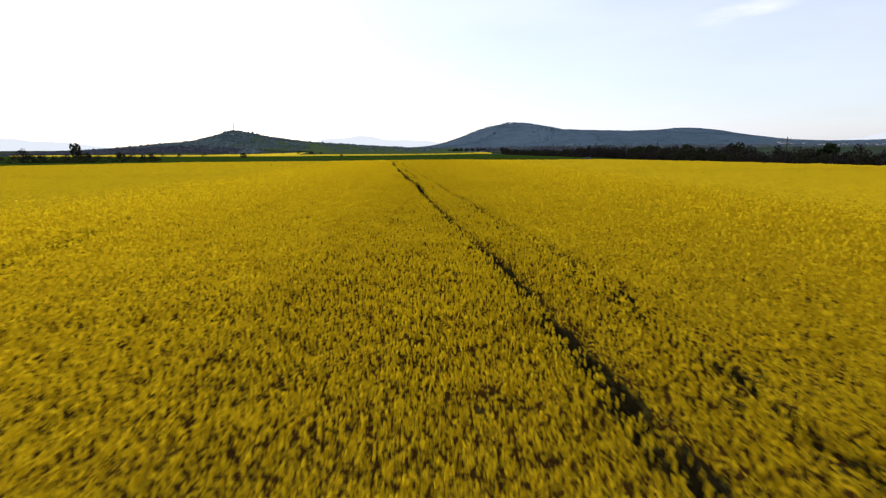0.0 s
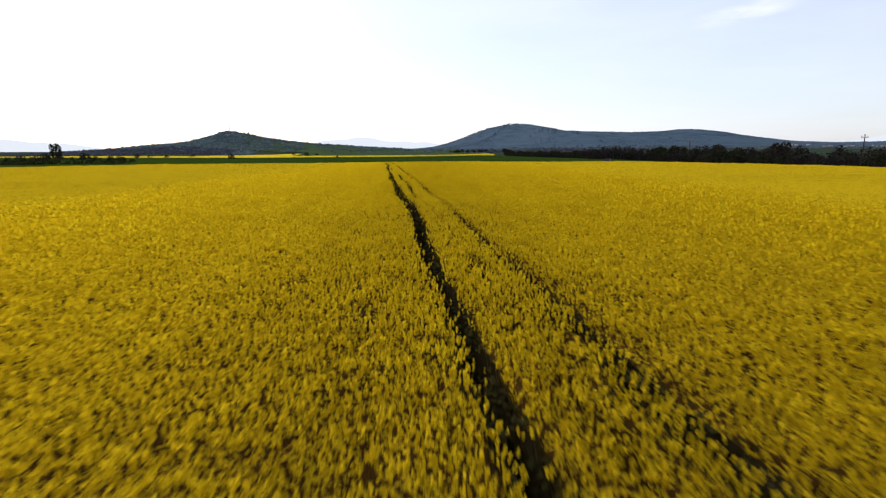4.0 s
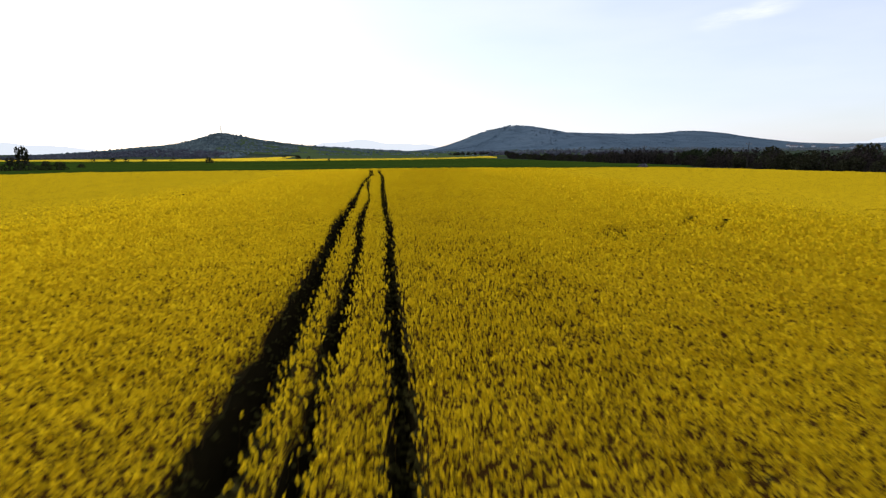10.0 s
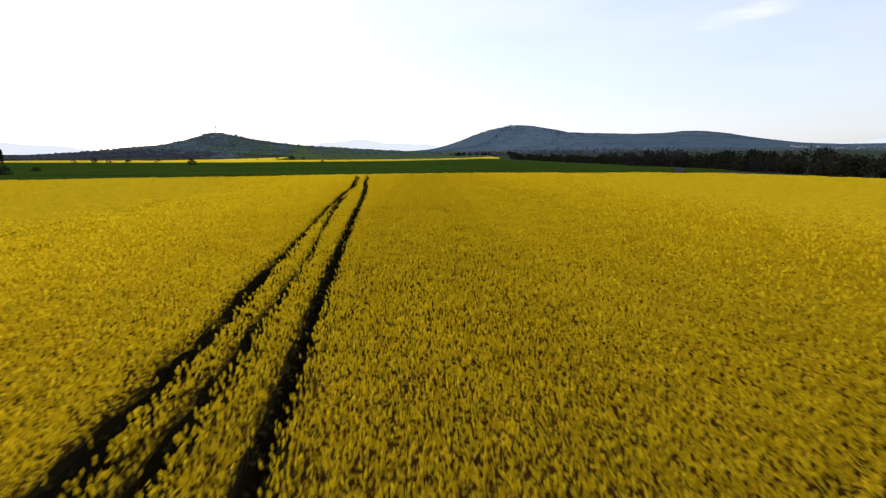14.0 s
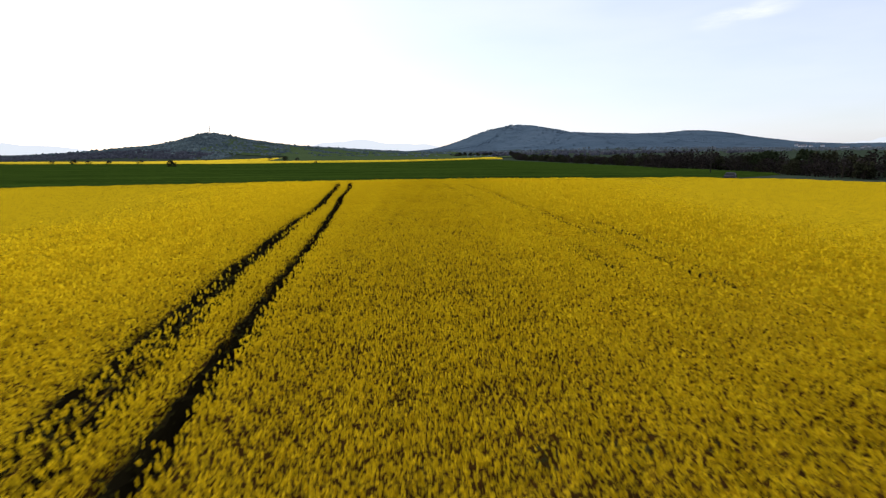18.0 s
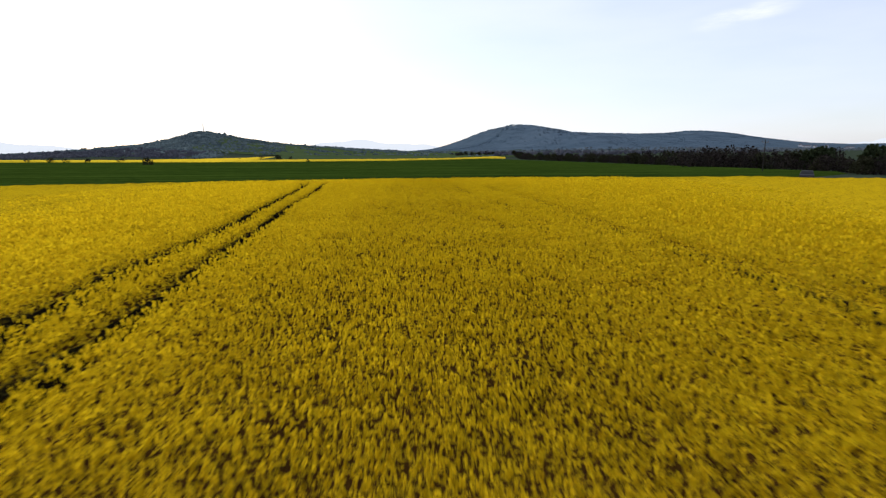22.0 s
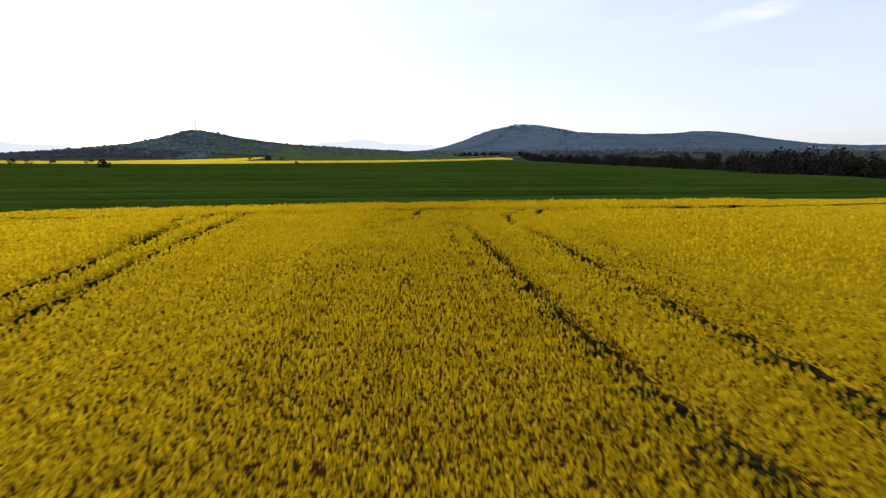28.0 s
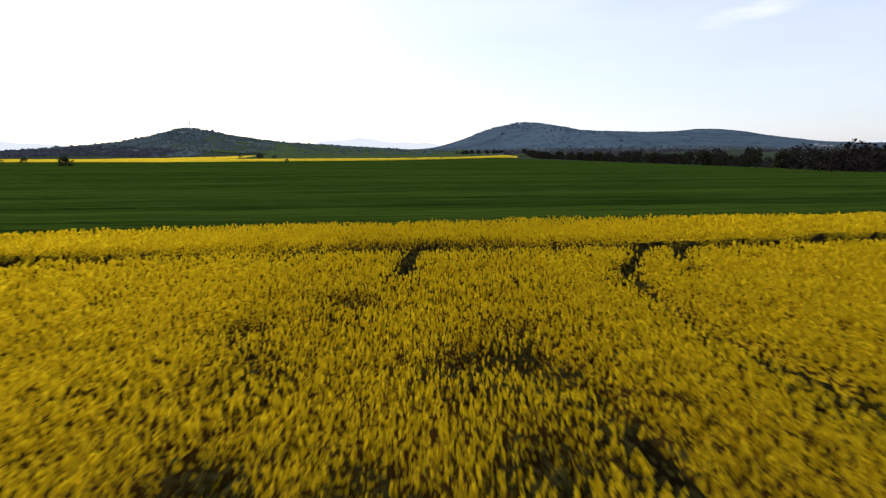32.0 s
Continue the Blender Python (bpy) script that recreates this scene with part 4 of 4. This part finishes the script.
# the tree belt that turns off behind the far strip
for i in range(30):
    plant(int(rs.choice([0, 2, 3, 4])), 84 + 2.3 * i + rs.uniform(-1.5, 1.5), 640 + rs.uniform(-8, 8), rs.uniform(0.42, 0.75), rs.uniform(0, 360), "trees of the hedgerow")

# hedge and lone shrubs in the wheat, and the big lone tree
for i in range(16):
    x = -83 - 2.85 * i
    plant(int(rs.choice([3, 3, 4])), x, float(np.interp(x, [-126, -105, -83], [173, 184, 194])), rs.uniform(0.5, 0.76), rs.uniform(0, 360), "shrubs in the fields")
for x, y, k, s in ((-91, 219, 3, 0.42), (-81.3, 311, 3, 0.76), (-31, 384, 3, 0.38), (46, 450, 4, 0.5), (-76, 482, 4, 0.95), (-66, 488, 3, 0.9), (-58, 492, 4, 0.8), (-88, 470, 4, 0.5),
                   (-150, 402, 3, 0.6), (-162, 404, 4, 0.7), (-172, 408, 3, 0.7), (-186, 412, 4, 0.7), (-131, 398, 4, 0.8), (-118, 470, 4, 0.5)):
    plant(k, x, y, 0.8 * s, rs.uniform(0, 360), "shrubs in the fields")
plant(0, -208, 379, 1.0, 40, "lone trees", 1.4)
plant(2, -170, 265, 0.75, 10, "lone trees", 0.95)


# ---------------------------------------------------------------- power line
def power_pole(x, y, h=6.4):
    root = empty("power_pole", pose(x, y, 0, 0, 0, 8))
    bm = bmesh.new()
    tube(bm, (0, 0, -0.3), (0, 0, h), 0.10, 0.07, 10)
    part("post", bm, M_POLE, root)
    bm = bmesh.new()
    box(bm, 0, 0, h - 0.5, 1.6, 0.09, 0.11, 0.01)
    arm = part("crossarm", bm, M_STEEL, root, "grey steel crossarm")
    for dx in (-0.7, 0.0, 0.7):
        bm = bmesh.new()
        tube(bm, (dx, 0, h - 0.45), (dx, 0, h - 0.36), 0.02, 0.02, 6)
        tube(bm, (dx, 0, h - 0.36), (dx, 0, h - 0.25), 0.05, 0.035, 8)
        part("insulator", bm, M_CERAMIC, arm)
    return tagged(root, "weathered power pole with a short steel crossarm", "power pole", "power poles")


POLES = [(83.0, 100.0), (82.0, 150.0), (80.0, 191.6)]
for x, y in POLES:
    power_pole(x, y)


# ---------------------------------------------------------------- parked car at the field corner
def car(m):
    root = empty("car", m)
    bm = bmesh.new()
    prof = [(-2.05, 0.35), (-2.1, 0.62), (-1.95, 0.86), (-1.15, 0.98), (-0.80, 1.20), (-0.45, 1.37), (0.0, 1.46), (0.5, 1.46), (1.0, 1.37), (1.75, 1.02), (2.05, 0.92), (2.1, 0.45), (2.0, 0.30), (-1.95, 0.28)]
    sides = []
    for sgn in (-1, 1):
        sides.append([bm.verts.new((px, sgn * (0.84 if pz < 1.0 else 0.66), pz)) for px, pz in prof])
    k = len(prof)
    for i in range(k):
        j = (i + 1) % k
        bm.faces.new((sides[0][i], sides[0][j], sides[1][j], sides[1][i]))
    bm.faces.new(sides[0][::-1])
    bm.faces.new(sides[1])
    bmesh.ops.recalc_face_normals(bm, faces=bm.faces)
    body = part("body", bm, M_CARPAINT, root, "dark grey painted body")
    for sgn in (-1, 1):
        bm = bmesh.new()
        vs = [bm.verts.new(p) for p in ((-0.98, sgn * 0.80, 1.0), (-0.50, sgn * 0.705, 1.34), (0.90, sgn * 0.705, 1.36), (1.45, sgn * 0.80, 1.04))]
        bm.faces.new(vs if sgn < 0 else vs[::-1])
        part("side_window", bm, M_CARGLASS, root, "dark glass")
    for a, b in (((-1.17, 0.99), (-0.60, 1.39)), ((1.66, 1.06), (1.02, 1.40))):
        bm = bmesh.new()
        off = -0.02 if a[0] < 0 else 0.02
        vs = [bm.verts.new(p) for p in ((a[0] + off, -0.66, a[1]), (a[0] + off, 0.66, a[1]), (b[0] + off, 0.58, b[1]), (b[0] + off, -0.58, b[1]))]
        bm.faces.new(vs)
        part("windscreen", bm, M_CARGLASS, root, "dark glass")
    for wx_ in (-1.28, 1.28):
        for sgn in (-1, 1):
            bm = bmesh.new()
            tube(bm, (wx_, sgn * 0.70, 0.31), (wx_, sgn * 0.90, 0.31), 0.31, 0.31, 20)
            wheel = part("wheel", bm, M_RUBBER, root, "black tyre")
            bm = bmesh.new()
            tube(bm, (wx_, sgn * 0.89, 0.31), (wx_, sgn * 0.912, 0.31), 0.19, 0.17, 14)
            part("rim", bm, M_STEEL, wheel, "grey wheel rim")
    return tagged(root, "dark grey car parked on the verge by the hedgerow", "car")


car(pose(66.3, 166.0, 0.0, 0, 0, 48))


# ---------------------------------------------------------------- mast on the near hill
def mast(x, y):
    z = float(land(x, y))
    root = empty("mast", pose(x, y, z))
    for dx, dy in ((-0.7, -0.4), (0.7, -0.4), (0.0, 0.75)):
        bm = bmesh.new()
        tube(bm, (dx, dy, -0.3), (dx * 0.45, dy * 0.45, 13.0), 0.24, 0.19, 5)
        part("leg", bm, M_MAST, root)
    for i in range(8):
        u = i / 8
        bm = bmesh.new()
        k = 1.4 * (1 - 0.55 * u)
        pts = [(-0.5 * k, -0.3 * k), (0.5 * k, -0.3 * k), (0, 0.55 * k)]
        for a in range(3):
            p, q = pts[a], pts[(a + 1) % 3]
            tube(bm, (p[0], p[1], 13 * u + 0.4), (q[0] * 0.92, q[1] * 0.92, 13 * u + 1.7), 0.04, 0.04, 4)
        part("brace", bm, M_MAST, root)
    bm = bmesh.new()
    tube(bm, (0, 0, 12.6), (0, 0, 16.0), 0.34, 0.26, 5)
    part("antenna", bm, M_MAST, root)
    return tagged(root, "thin lattice radio mast on the hilltop", "mast")


mast(-219.0, 813.0)


# ---------------------------------------------------------------- houses under the ridge
def house(x, y, w, d, h, turn, seed):
    z = float(land(x, y))
    root = empty("house", pose(x, y, z - 0.2, 0, 0, turn))
    bm = bmesh.new()
    box(bm, 0, 0, h / 2, w, d, h)
    part("wall", bm, M_PLASTER, root)
    bm = bmesh.new()
    e, r = 0.5, 0.45 * d
    a = [bm.verts.new(p) for p in ((-w / 2 - e, -d / 2 - e, h - 0.1), (w / 2 + e, -d / 2 - e, h - 0.1), (w / 2 + e, d / 2 + e, h - 0.1), (-w / 2 - e, d / 2 + e, h - 0.1), (-w / 2 - e, 0, h + r), (w / 2 + e, 0, h + r))]
    for f in ((0, 1, 5, 4), (2, 3, 4, 5), (1, 2, 5), (3, 0, 4), (3, 2, 1, 0)):
        bm.faces.new([a[i] for i in f])
    part("roof", bm, M_TILE, root, "grey tiled gable roof")
    for i in (-1, 1):
        bm = bmesh.new()
        box(bm, i * w * 0.25, -d / 2 - 0.02, h * 0.55, 1.1, 0.1, 1.3)
        part("window", bm, M_PANE, root, "dark window")
    return tagged(root, "pale plastered village house with a tiled roof", "house", "village houses")


rs = np.random.RandomState(81)
for i in range(30):
    hx_ = 1180 + i * 13 + rs.uniform(-14, 14)
    hy_ = 1400 + rs.uniform(-70, 110) - 0.62 * (hx_ - 1180)
    house(hx_, hy_, rs.uniform(6, 10), rs.uniform(5, 7), rs.uniform(2.8, 4.6), rs.uniform(-40, 40), i)
